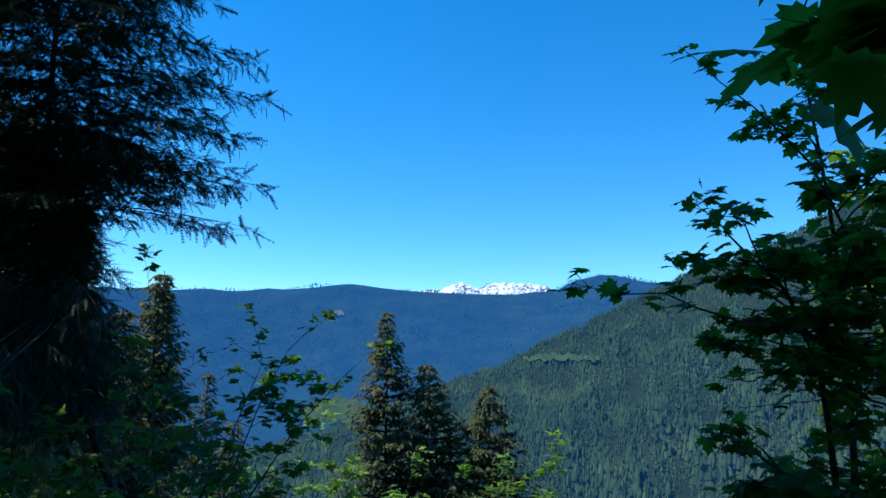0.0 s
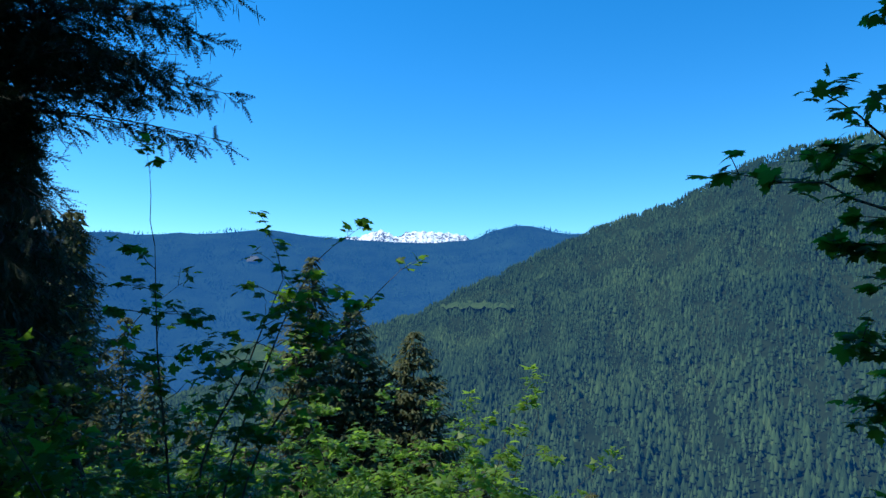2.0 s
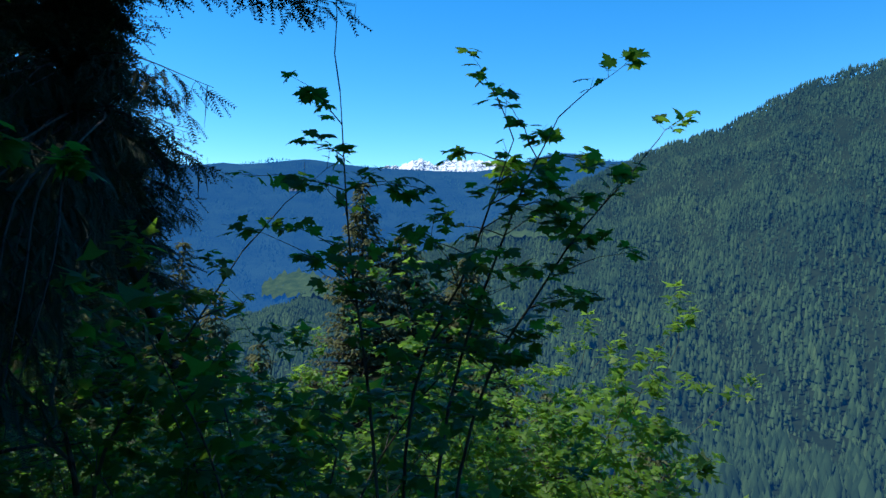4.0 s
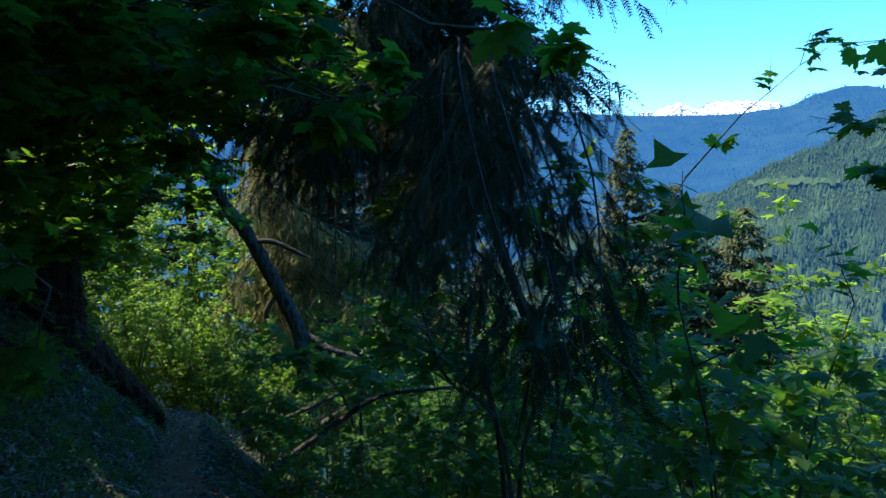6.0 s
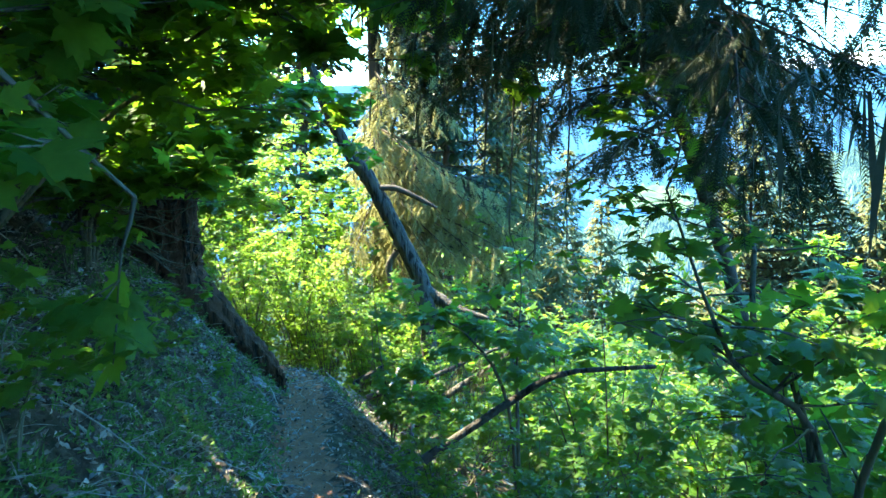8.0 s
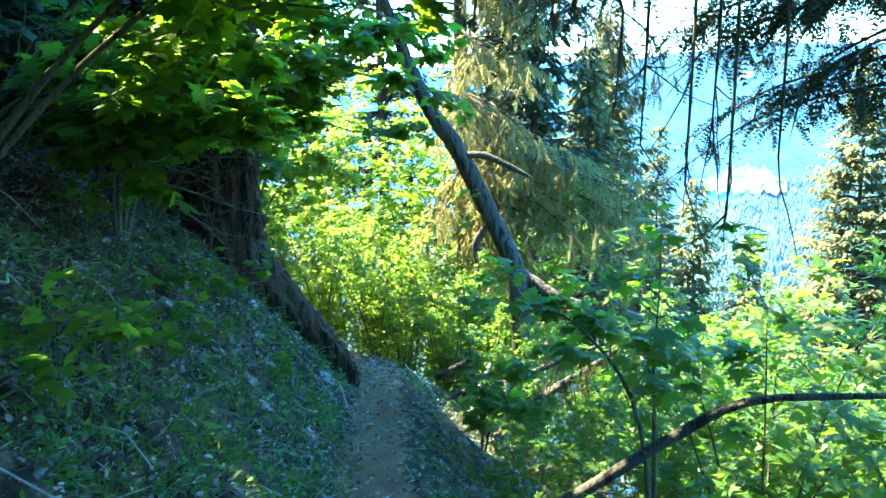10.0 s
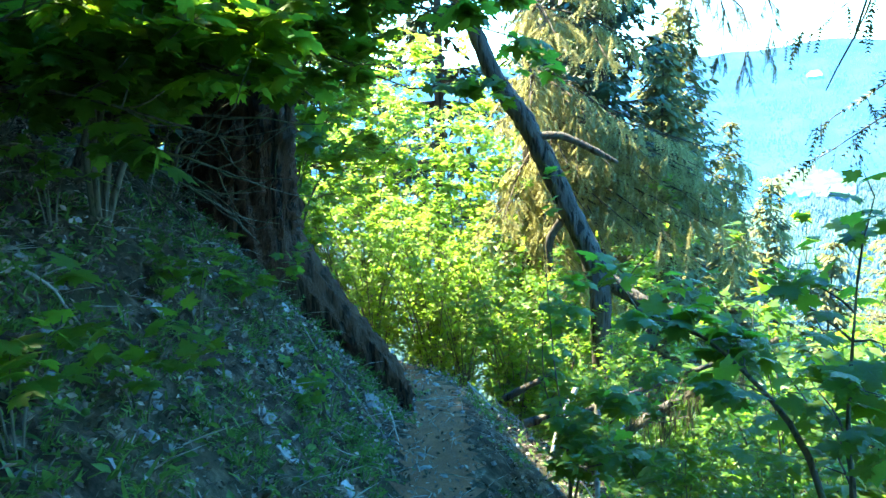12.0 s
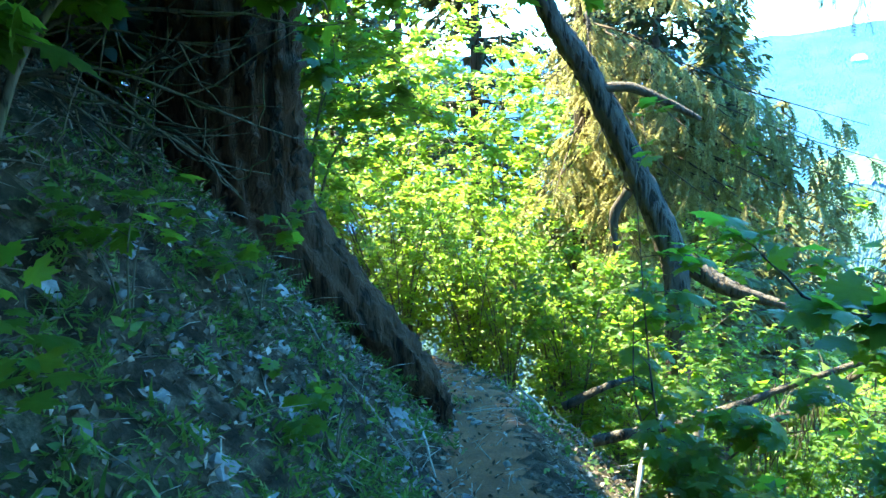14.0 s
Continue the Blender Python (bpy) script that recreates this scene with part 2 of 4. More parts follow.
HALF = [(0.10, -0.06), (0.30, -0.10), (0.24, 0.06), (0.50, 0.16), (0.42, 0.24), (0.64, 0.42), (0.44, 0.42), (0.40, 0.52), (0.22, 0.46), (0.27, 0.70), (0.14, 0.74)]
LEAF_NEAR = fan([(0, 0.02)] + HALF + [(0, 1.0)] + [(-x, y) for x, y in HALF[::-1]], (0, 0.3), 0.35)
HALF2 = [(0.30, -0.06), (0.22, 0.12), (0.60, 0.40), (0.24, 0.46)]
LEAF_FAR = fan([(0, 0)] + HALF2 + [(0, 1.0)] + [(-x, y) for x, y in HALF2[::-1]], (0, 0.3), 0.3)
HALF3 = [(0.5, 0.22), (0.22, 0.34)]
LEAF_LOW = fan([(0, 0)] + HALF3 + [(0, 1.0)] + [(-x, y) for x, y in HALF3[::-1]], (0, 0.3), 0.3)
LEAF_DRY = (np.array([(0, 0, 0), (0.3, 0.45, 0.12), (0, 1, 0.05), (-0.28, 0.5, 0.16), (0, 0.5, -0.03)], float), np.array([(0, 1, 4), (1, 2, 4), (2, 3, 4), (3, 0, 4)]))
LEAF_OVAL = (np.array([(0, 0, 0), (0.26, 0.3, 0.05), (0.2, 0.68, 0.03), (0, 1, -0.08), (-0.2, 0.68, 0.03), (-0.26, 0.3, 0.05), (0, 0.5, -0.02)]),
             np.array([(0, 1, 6), (1, 2, 6), (2, 3, 6), (3, 4, 6), (4, 5, 6), (5, 0, 6)]))


def needle_sprig(n, wide, droop=0.15, half=0.03):
    """A fir twig one long, with n needles to each side and above."""
    V, F = [(-0.012, 0, 0), (0.012, 0, 0), (0, 1, -droop)], [(0, 1, 2)]
    for k in range(n):
        y = 0.04 + 0.94 * k / n
        w = wide * (1 - 0.45 * y)
        for s, up in ((1, 0.0), (-1, 0.0), (0.4, 0.7), (-0.4, 0.7)):
            if abs(s) < 1 and k % 2:
                continue
            b = len(V)
            z = -droop * y * y
            V += [(0, y - half, z), (0, y + half, z), (s * w, y + w * 0.75, z + up * w - 0.02)]
            F.append((b, b + 1, b + 2))
    return np.array(V, float), np.array(F, int)


SPRIG_NEAR = needle_sprig(10, 0.16, 0.15, 0.026)
SPRIG_MID = needle_sprig(6, 0.14, 0.1, 0.07)
SPRIG_DARK = needle_sprig(7, 0.16, 0.1, 0.042)
SPRIG_SOFT = needle_sprig(22, 0.12, 0.22, 0.013)
SPRIG_FAR = (np.array([(0, 0, 0), (0.16, 0.3, -0.03), (0.05, 0.45, 0.02), (0.14, 0.7, -0.1), (0, 1, -0.22), (-0.14, 0.7, -0.1), (-0.05, 0.45, 0.02), (-0.16, 0.3, -0.03)], float),
             np.array([(0, 1, 2), (2, 3, 4), (4, 5, 6), (6, 7, 0), (0, 2, 6), (2, 4, 6)]))


def turned(n, flat=0.5):
    """Random ways with a given flatness."""
    a = rng.uniform(0, 2 * np.pi, n)
    return unit(np.column_stack([np.cos(a), np.sin(a), flat * rng.standard_normal(n)]))


# ---- the lie of the land ----
# Trail: x, y, height of its middle, from behind the first step to past the great fir's root.
TRAIL = np.array([(6.0, -6.5, 0.9), (3.0, -3.2, 0.55), (0.3, 0.15, 0.12), (-0.7, 0.9, -0.04), (-2.0, 2.45, -0.32), (-3.2, 3.3, -0.48), (-3.95, 4.1, -0.68), (-4.8, 5.3, -1.0),
                  (-5.6, 6.15, -1.2), (-6.3, 7.0, -1.46), (-7.4, 8.35, -1.71), (-8.55, 9.85, -1.89), (-9.75, 11.1, -2.2), (-11.6, 12.2, -2.6), (-14.5, 13.0, -3.1), (-22, 14.5, -4.2), (-60, 20, -8)])
TP = curve_through(TRAIL, 260)
TD = unit(np.gradient(TP[:, :2], axis=0))


def beside(x, y):
    """How far right of the trail (downhill) each place lies, and the trail's height there."""
    x, y = np.asarray(x, float), np.asarray(y, float)
    d2 = (x[..., None] - TP[:, 0]) ** 2 + (y[..., None] - TP[:, 1]) ** 2
    i = d2.argmin(-1)
    dx, dy = x - TP[i, 0], y - TP[i, 1]
    u = dx * TD[i, 1] - dy * TD[i, 0]
    u = np.where(u >= 0, 1, -1) * np.sqrt(d2.min(-1))
    return u, TP[i, 2]


def rough_of(x, y):
    return (np.sin(2.1 * x + 1.3 * y) + np.sin(3.7 * y - 1.9 * x + 1) + 0.6 * np.sin(7.3 * x + 5.1 * y + 2) + 0.5 * np.sin(11.0 * y - 8.0 * x)) / 3


# Far land, by bearing to the right of the first view: rise of the skyline in degrees.
BEARING = [-90, -35, -19, -13, -10, -8, -5.2, -2.6, 0.4, 6, 9, 10.7, 12.7, 15, 17.5, 22, 30, 60, 100]
RISE_FAR = [5.6, 5.7, 5.95, 6.1, 6.6, 6.6, 6.3, 6.1, 5.95, 5.7, 6.1, 6.9, 7.25, 7.0, 6.4, 6.6, 7, 7, 5]
B_HILL = [-90, -30, -14, -9, -4, 0, 4, 8, 11, 14, 17, 20.5, 25, 30, 34, 40, 50, 70, 100]
RISE_HILL = [-9, -8, -6.5, -5.0, -3.3, -1.6, -0.4, 1.6, 3.0, 4.4, 5.9, 7.2, 8.5, 11.2, 12.2, 12.6, 12, 10, 8]


def far_height(x, y):
    r, b = np.hypot(x, y), np.degrees(np.arctan2(x, y))
    ef, eh = np.interp(b, BEARING, RISE_FAR), np.interp(b, B_HILL, RISE_HILL)
    rh = np.interp(b, [-40, 0, 10, 20, 40], [2000, 1900, 2100, 2300, 1900])
    out = np.zeros_like(r)
    lane = (np.sin(b * 0.5 + r * 0.0045) + np.sin(b * 0.8 - r * 0.007 + 1) + 0.6 * np.sin(r * 0.011 + b * 0.3)) * 0.4
    rs = [np.full_like(r, 30.0), np.full_like(r, 120.0), np.full_like(r, 550.0), rh, rh + 500, np.full_like(r, 4350.0), np.full_like(r, 4950.0)]
    zs = [np.full_like(r, -18.0), np.full_like(r, -62.0), np.full_like(r, -150.0), rh * np.tan(np.radians(eh)), rh * np.tan(np.radians(eh)) - 160,
          4350 * np.tan(np.radians(ef)), np.full_like(r, -100.0)]
    zs[4] = np.minimum(zs[4], (rh + 500) * np.tan(np.radians(np.minimum(eh, ef) - 2.5)))
    out = zs[0].copy()
    for k in range(6):
        t = np.clip((r - rs[k]) / (rs[k + 1] - rs[k]), 0, 1)
        t = t if k in (0, 1) else (t ** 1.15 if k in (2, 4, 5) else t)
        out = np.where(r >= rs[k], zs[k] + (zs[k + 1] - zs[k]) * t, out)
    bump = 26 * lane * np.clip((3000 - r) / 600, 0.15, 1) * np.clip((r - 300) / 900, 0, 1) * (1 - np.clip((r - rh + 500) / 400, 0, 1) * (r < rh + 300))
    return out + bump * (r < 4200)


def land(x, y):
    x, y = np.asarray(x, float), np.asarray(y, float)
    u, h = beside(x, y)
    rgh = rough_of(x, y)
    down = np.where(u > 0.2, -0.75 * (u - 0.2) - 0.1 * np.clip(u - 0.2, 0, 0.6), 0)
    v = np.clip(-u - 0.30, 0, None)
    up = np.where(v < 1.25, 1.12 * v, 1.4 + 0.72 * (v - 1.25))
    up = np.where(v > 80, 1.4 + 0.72 * 78.75, up)
    near = h + down + up + (rgh + 0.35 * np.sin(17.3 * x + 3 * np.sin(6 * y)) * np.sin(15.1 * y + 2 * np.sin(5 * x))) * (0.02 + 0.11 * np.clip((np.abs(u) - 0.3) / 1.0, 0, 1))
    r = np.hypot(x, y)
    t = np.clip((r - 25) / 90, 0, 1)
    far = far_height(x, y)
    return np.where(u > 0, near * (1 - t) + far * t, np.where(r > 300, np.maximum(near * 0 + 55, 55), near))


def grid_mesh(name, xs, ys, mat):
    X, Y = np.meshgrid(xs, ys, indexing="ij")
    Z = land(X, Y)
    n, m = X.shape
    V = np.column_stack([X.ravel(), Y.ravel(), Z.ravel()])
    i, j = np.meshgrid(np.arange(n - 1), np.arange(m - 1), indexing="ij")
    a = (i * m + j).ravel()
    F = np.stack([a, a + m, a + m + 1, a + 1], -1)
    return V, F, X, Y


def smooth(me):
    me.polygons.foreach_set("use_smooth", np.ones(len(me.polygons), bool))
    return me


# One sheet of ground: fine near the trail, coarser outwards.
def spaced(lo, hi, fine, near0, near1, grow=1.13):
    out = list(np.arange(near0, near1, fine))
    a, s = near1, fine
    while a < hi:
        out.append(a)
        s = min(s * grow, 105)
        a += s
    out.append(hi)
    a, s = near0 - fine, fine
    while a > lo:
        out.insert(0, a)
        s = min(s * grow, 105)
        a -= s
    out.insert(0, lo)
    return np.array(out)


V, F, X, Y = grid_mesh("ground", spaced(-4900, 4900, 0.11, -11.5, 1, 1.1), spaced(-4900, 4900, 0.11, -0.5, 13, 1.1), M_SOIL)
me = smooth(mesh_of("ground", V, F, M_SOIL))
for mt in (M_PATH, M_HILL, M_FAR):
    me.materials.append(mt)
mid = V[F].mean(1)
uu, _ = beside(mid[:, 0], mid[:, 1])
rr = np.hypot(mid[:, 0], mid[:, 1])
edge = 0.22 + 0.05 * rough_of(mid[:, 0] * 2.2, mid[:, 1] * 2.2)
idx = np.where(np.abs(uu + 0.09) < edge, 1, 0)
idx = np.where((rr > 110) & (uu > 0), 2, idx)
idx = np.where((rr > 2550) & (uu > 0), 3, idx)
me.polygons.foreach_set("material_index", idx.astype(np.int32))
tagged(new("ground", me), "steep forest hillside with a trodden dirt trail, falling to a wooded valley", "ground", "", "structure")

# ---- far hills ----
# Snow peaks behind the far ridge.
bb, dd = np.meshgrid(np.linspace(-4.6, 10.5, 150), np.linspace(0, 1, 14), indexing="ij")
crest = np.interp(bb[:, 0], [-4.6, -2.6, -1.0, -0.2, 0.6, 1.6, 2.6, 3.0, 3.6, 4.6, 6.0, 7.4, 8.6, 10.5], [4.2, 5.6, 6.05, 6.0, 6.35, 6.65, 6.2, 6.05, 6.45, 6.55, 6.5, 6.4, 6.2, 4.5])
crest = crest + 0.1 + 0.05 * np.sin(bb[:, 0] * 9) + 0.04 * np.sin(bb[:, 0] * 23)
R = 4780 - 330 * dd
Z = R * np.tan(np.radians(crest[:, None] * (1 - dd) + (crest[:, None] - 1.6) * dd)) + 10 * np.sin(bb * 14 + dd * 6) * dd
V = np.column_stack([(R * np.sin(np.radians(bb))).ravel(), (R * np.cos(np.radians(bb))).ravel(), Z.ravel()])
i, j = np.meshgrid(np.arange(149), np.arange(13), indexing="ij")
a = (i * 14 + j).ravel()
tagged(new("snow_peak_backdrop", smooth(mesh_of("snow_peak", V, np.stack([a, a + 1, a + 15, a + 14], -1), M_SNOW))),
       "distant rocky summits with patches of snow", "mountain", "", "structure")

CONE = (np.array([(math.cos(k * 2.094) * r, math.sin(k * 2.094) * r, z) for r, z in ((0.25, 0.05), (0.17, 0.42)) for k in range(3)] + [(0, 0, 0.62), (0, 0, 1.0)]),
        np.array([(0, 1, 6), (1, 2, 6), (2, 0, 6), (3, 4, 7), (4, 5, 7), (5, 3, 7)]))


def far_wood(name, n, b0, b1, r0, r1, tall, mat, label, dens=None):
    b, r = rng.uniform(b0, b1, n), np.sqrt(rng.uniform(r0 * r0, r1 * r1, n))
    x, y = r * np.sin(np.radians(b)), r * np.cos(np.radians(b))
    z = land(x, y)
    h = tall * rng.uniform(0.55, 1.15, n) * (0.75 + 0.35 * np.sin(b * 1.7 + r * 0.011) * np.sin(r * 0.006 - b))
    a = rng.uniform(0, 6.28, n)
    w = h * rng.uniform(0.8, 1.2, n)
    T = np.zeros((n, 3, 3))
    T[:, 0, 0], T[:, 0, 1], T[:, 1, 0], T[:, 1, 1], T[:, 2, 2] = w * np.cos(a), -w * np.sin(a), w * np.sin(a), w * np.cos(a), h
    g = Heap()
    g.many(*CONE, T, np.column_stack([x, y, z - 1]))
    tagged(new(name, g.mesh(name, mat)), label, "forest", "", "stuff")


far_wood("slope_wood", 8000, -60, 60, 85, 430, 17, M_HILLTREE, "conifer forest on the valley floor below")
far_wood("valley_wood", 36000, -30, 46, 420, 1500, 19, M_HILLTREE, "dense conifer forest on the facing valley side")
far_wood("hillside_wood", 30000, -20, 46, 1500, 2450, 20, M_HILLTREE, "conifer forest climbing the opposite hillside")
far_wood("ridge_wood", 30000, -30, 30, 2500, 4330, 17, M_FARTREE, "distant conifer forest up to the ridge, bluish from painted haze")


def clearing(name, b0, b1, rise0, rise1, mat, label, edge):
    """A bare patch on the far slope, between two bearings and two rises, with an uneven outline."""
    V, F, n, m = [], [], 26, 12
    rr = np.linspace(500, 4340, 900)
    for i in range(n):
        for j in range(m):
            b = b0 + (b1 - b0) * i / (n - 1)
            f = j / (m - 1)
            wob = edge * (math.sin(b * 5.1) + math.sin(b * 11.3 + 1)) * (rise1 - rise0)
            e = math.tan(radians(rise0 + (rise1 - rise0) * f * math.sin(math.pi * (0.08 + 0.84 * i / (n - 1))) ** 0.6 + wob))
            x, y = rr * math.sin(radians(b)), rr * math.cos(radians(b))
            over = land(x, y) + 15 >= 1.55 + rr * e
            r = rr[over.argmax()] if over.any() else 4300.0
            V.append((r * math.sin(radians(b)), r * math.cos(radians(b)), 1.55 + r * e))
    for i in range(n - 1):
        for j in range(m - 1):
            a = i * m + j
            F.append((a, a + m, a + m + 1, a + 1))
    tagged(new(name, smooth(mesh_of(name, V, F, mat))), label, "clearing", "", "structure")


M_MEADOW = distance_material("far_meadow", (0.03, 0.055, 0.02), (0.07, 0.10, 0.032), 0.03, HAZE_GLOW, 0.12)
M_ROCK = distance_material("far_rock", (0.05, 0.055, 0.05), (0.17, 0.165, 0.15), 0.09, HAZE_GLOW, 0.25)
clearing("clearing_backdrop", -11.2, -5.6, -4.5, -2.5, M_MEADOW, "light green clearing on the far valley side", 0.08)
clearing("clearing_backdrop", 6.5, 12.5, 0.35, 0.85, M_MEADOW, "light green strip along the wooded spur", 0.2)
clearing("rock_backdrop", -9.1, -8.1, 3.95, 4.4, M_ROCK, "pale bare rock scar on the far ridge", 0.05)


# ---- trees ----
def conifer(name, x, y, height, base, reach, label, sprig=SPRIG_FAR, size=0.5, whorls=40, per=6, trunk_r=0.2, mat=M_NEEDLE, droop=0.25, lean=(0, 0), group="", bare=0.15):
    z0 = float(land(x, y))
    root = new(name)
    root.location = (x, y, z0)
    tagged(root, label, "tree", group)
    zs = np.linspace(-0.3, height, 12)
    axis = np.column_stack([lean[0] * (zs / height) ** 2, lean[1] * (zs / height) ** 2, zs])
    g = Heap()
    g.add(*tube(axis, trunk_r * (1 - 0.93 * np.clip(zs / height, 0, 1)) * (1 + 0.5 * np.exp(-np.clip(zs, 0, None) * 2)), 9, 0.04))
    tw = Heap()
    at, way, scale = [], [], []
    for k in range(whorls):
        f = (k + rng.uniform(0, 0.6)) / whorls
        z = base + (height - base) * f
        long = reach * (1 - f) ** 0.85 * (0.55 + 0.45 * min(1, f * 6 + 0.35)) + 0.12
        c = np.array([np.interp(z, zs, axis[:, 0]), np.interp(z, zs, axis[:, 1]), z])
        for m in range(per):
            if rng.random() < bare:
                continue
            a = rng.uniform(0, 6.283)
            ln = long * rng.uniform(0.6, 1.12)
            t = np.linspace(0, 1, 6)
            rise = (0.25 * f - droop * (1 - f)) * t + 0.18 * t ** 2
            line = c + ln * np.column_stack([np.cos(a) * t, np.sin(a) * t, rise])
            g.add(*tube(line[::2], 0.018 * ln * np.array([1, 0.6, 0.15]) + 0.004, 4))
            n = max(4, int(ln / size * 5.2))
            u = rng.uniform(0.12, 1, n) ** 0.8
            p = np.column_stack([np.interp(u, t, line[:, q]) for q in range(3)])
            side = np.where(rng.random(n) < 0.5, 1, -1) * rng.uniform(0.3, 1.25, n) * (u < 0.93)
            d = np.column_stack([np.cos(a + side), np.sin(a + side), rng.uniform(-0.55, 0.05, n)])
            at.append(p)
            way.append(d)
            scale.append(1.15 * size * rng.uniform(0.6, 1.25, n) * (1.15 - 0.5 * u))
    at, way, scale = np.concatenate(at), np.concatenate(way), np.concatenate(scale)
    tw.many(*sprig, frames(way, (0, 0, 1.0) + 0.25 * rng.standard_normal((len(at), 3))) * scale[:, None, None], at)
    part("trunk", g.mesh("trunk", M_BARK_DARK, True), root)
    part("crown", tw.mesh("crown", mat), root, "", "stuff")
    return root


def shoot(start, end, sag, n=8):
    t = np.linspace(0, 1, n)[:, None]
    P = np.asarray(start) + (np.asarray(end) - np.asarray(start)) * t
    P[:, 2] += sag * np.sin(np.pi * t[:, 0])
    P[1:-1] += 0.015 * np.linalg.norm(np.asarray(end) - np.asarray(start)) * rng.standard_normal((n - 2, 3))
    return P


def off_trail(p, half=0.66, tall=1.8):
    """Leaves are kept off the walked trail."""
    u, h = beside(p[:, 0], p[:, 1])
    return ~((np.abs(u) < half) & (p[:, 2] < h + tall))


def maple(name, x, y, label, stems, leaf=LEAF_NEAR, size=0.1, mat=M_MAPLE, branch=9, twigs=3, per=5, spread=0.75, r=0.018, group="", floor=0.25, picks=0, flat=0.35):
    """Shrub or small tree of leafy stems: each stem is a list of places relative to the base."""
    z0 = float(land(x, y))
    root = new(name)
    root.location = (x, y, z0)
    tagged(root, label, "shrub", group)
    at, way = [], []
    for pts in stems:
        P = curve_through([(0, 0, -0.15)] + list(pts), 16)
        g = Heap()
        g.add(*tube(P, r * np.linspace(1, 0.22, 16), 6, 0.06))
        for k in range(branch):
            f = floor + (0.97 - floor) * (k + rng.random()) / branch if k else 1.0
            i = int(f * 15)
            o = P[i]
            ln = spread * rng.uniform(0.5, 1.1) * (1.15 - 0.6 * f)
            d = turned(1, 0.25)[0] + np.array([0, 0, 0.25]) + (1.2 * unit(P[-1] - P[-3]) if k == 0 else 0)
            B = shoot(o, o + d * ln, 0.06 * ln, 5)
            if not off_trail(B + (x, y, z0), 0.55, 1.8).all():
                continue
            g.add(*tube(B, r * 0.35 * np.linspace(1, 0.3, 5), 3))
            for m in range(twigs + 1):
                q = B[-1] if m == 0 else B[int(rng.uniform(1, 5))]
                d2 = unit(d * (1.0 if m == 0 else 0.5) + turned(1, 0.2)[0] * 0.8)
                ln2 = ln * rng.uniform(0.25, 0.5)
                if not off_trail((q + d2 * ln2 + (x, y, z0))[None], 0.55, 1.8).all():
                    continue
                g.add(*tube([q, q + d2 * ln2], r * 0.14 * np.array([1, 0.5]), 3))
                n = max(2, int(per * rng.uniform(0.6, 1.4)))
                u = rng.uniform(0.25, 1.0, n)
                at.append(q + d2 * ln2 * u[:, None] + 0.25 * size * rng.standard_normal((n, 3)))
                way.append(unit(d2 * 0.7 + turned(n, 0.3)) + np.array([0, 0, -0.25]))
        part("stem", g.mesh("stem", M_STEM, True), root)
    at, way = np.concatenate(at), np.concatenate(way)
    keep = off_trail(at + (x, y, z0))
    at, way = at[keep], way[keep]
    n = len(at)
    T = frames(way, np.array([0, 0, 1.0]) + flat * rng.standard_normal((n, 3))) * (size * rng.uniform(0.55, 1.25, n))[:, None, None]
    if n > picks:
        lf = Heap()
        lf.many(*leaf, T[picks:], at[picks:])
        part("foliage", lf.mesh("foliage", mat), root, "", "stuff")
    if picks:
        shared = mesh_of("leaf", leaf[0], leaf[1], mat)
        for k in range(min(picks, n)):
            ob = part("leaf", shared, root)
            ob.matrix_local = Matrix.Translation(at[k]) @ Matrix([list(w) for w in T[k]]).to_4x4()
    return root


def fan_stems(n, height, out, z_low=0.3):
    """Stems that rise from one foot and arch outwards."""
    stems = []
    for k in range(n):
        a = 6.283 * (k + rng.uniform(-0.3, 0.3)) / n
        h, o = height * rng.uniform(0.65, 1.05), out * rng.uniform(0.5, 1.1)
        d = np.array([math.cos(a), math.sin(a), 0])
        stems.append([tuple(d * o * 0.25 + (0, 0, h * 0.4)), tuple(d * o * 0.6 + (0, 0, h * 0.78)), tuple(d * o + (0, 0, h))])
    return stems


def rel(x, y, pts):
    z = float(land(x, y))
    return [(a - x, b - y, c - z) for a, b, c in pts]



# ---- the great fir and the leaning trunk ----
def rough_trunk(name, pts, radii, mat, n, sides, depth, furrows=7):
    P = curve_through(pts, n)
    R = np.interp(np.linspace(0, 1, n), np.linspace(0, 1, len(radii)), radii)
    V, F = tube(P, R, sides)
    k = n * sides
    ang = np.tile(np.arange(sides), n) / sides * 6.283
    row = np.repeat(np.arange(n), sides)
    rid = np.abs(np.sin(ang * furrows + 0.9 * np.sin(row * 0.13 + ang * 2) + row * 0.012)) + 0.5 * np.abs(np.sin(ang * 2 * furrows + row * 0.07 + 2 * np.sin(row * 0.11)))
    out = unit(V[:k] - np.repeat(P, sides, 0))
    V[:k] += out * ((rid - 0.7) * depth + 0.3 * depth * rng.standard_normal(k))[:, None]
    g = Heap()
    g.add(V, F)
    return g.mesh(name, mat, True)


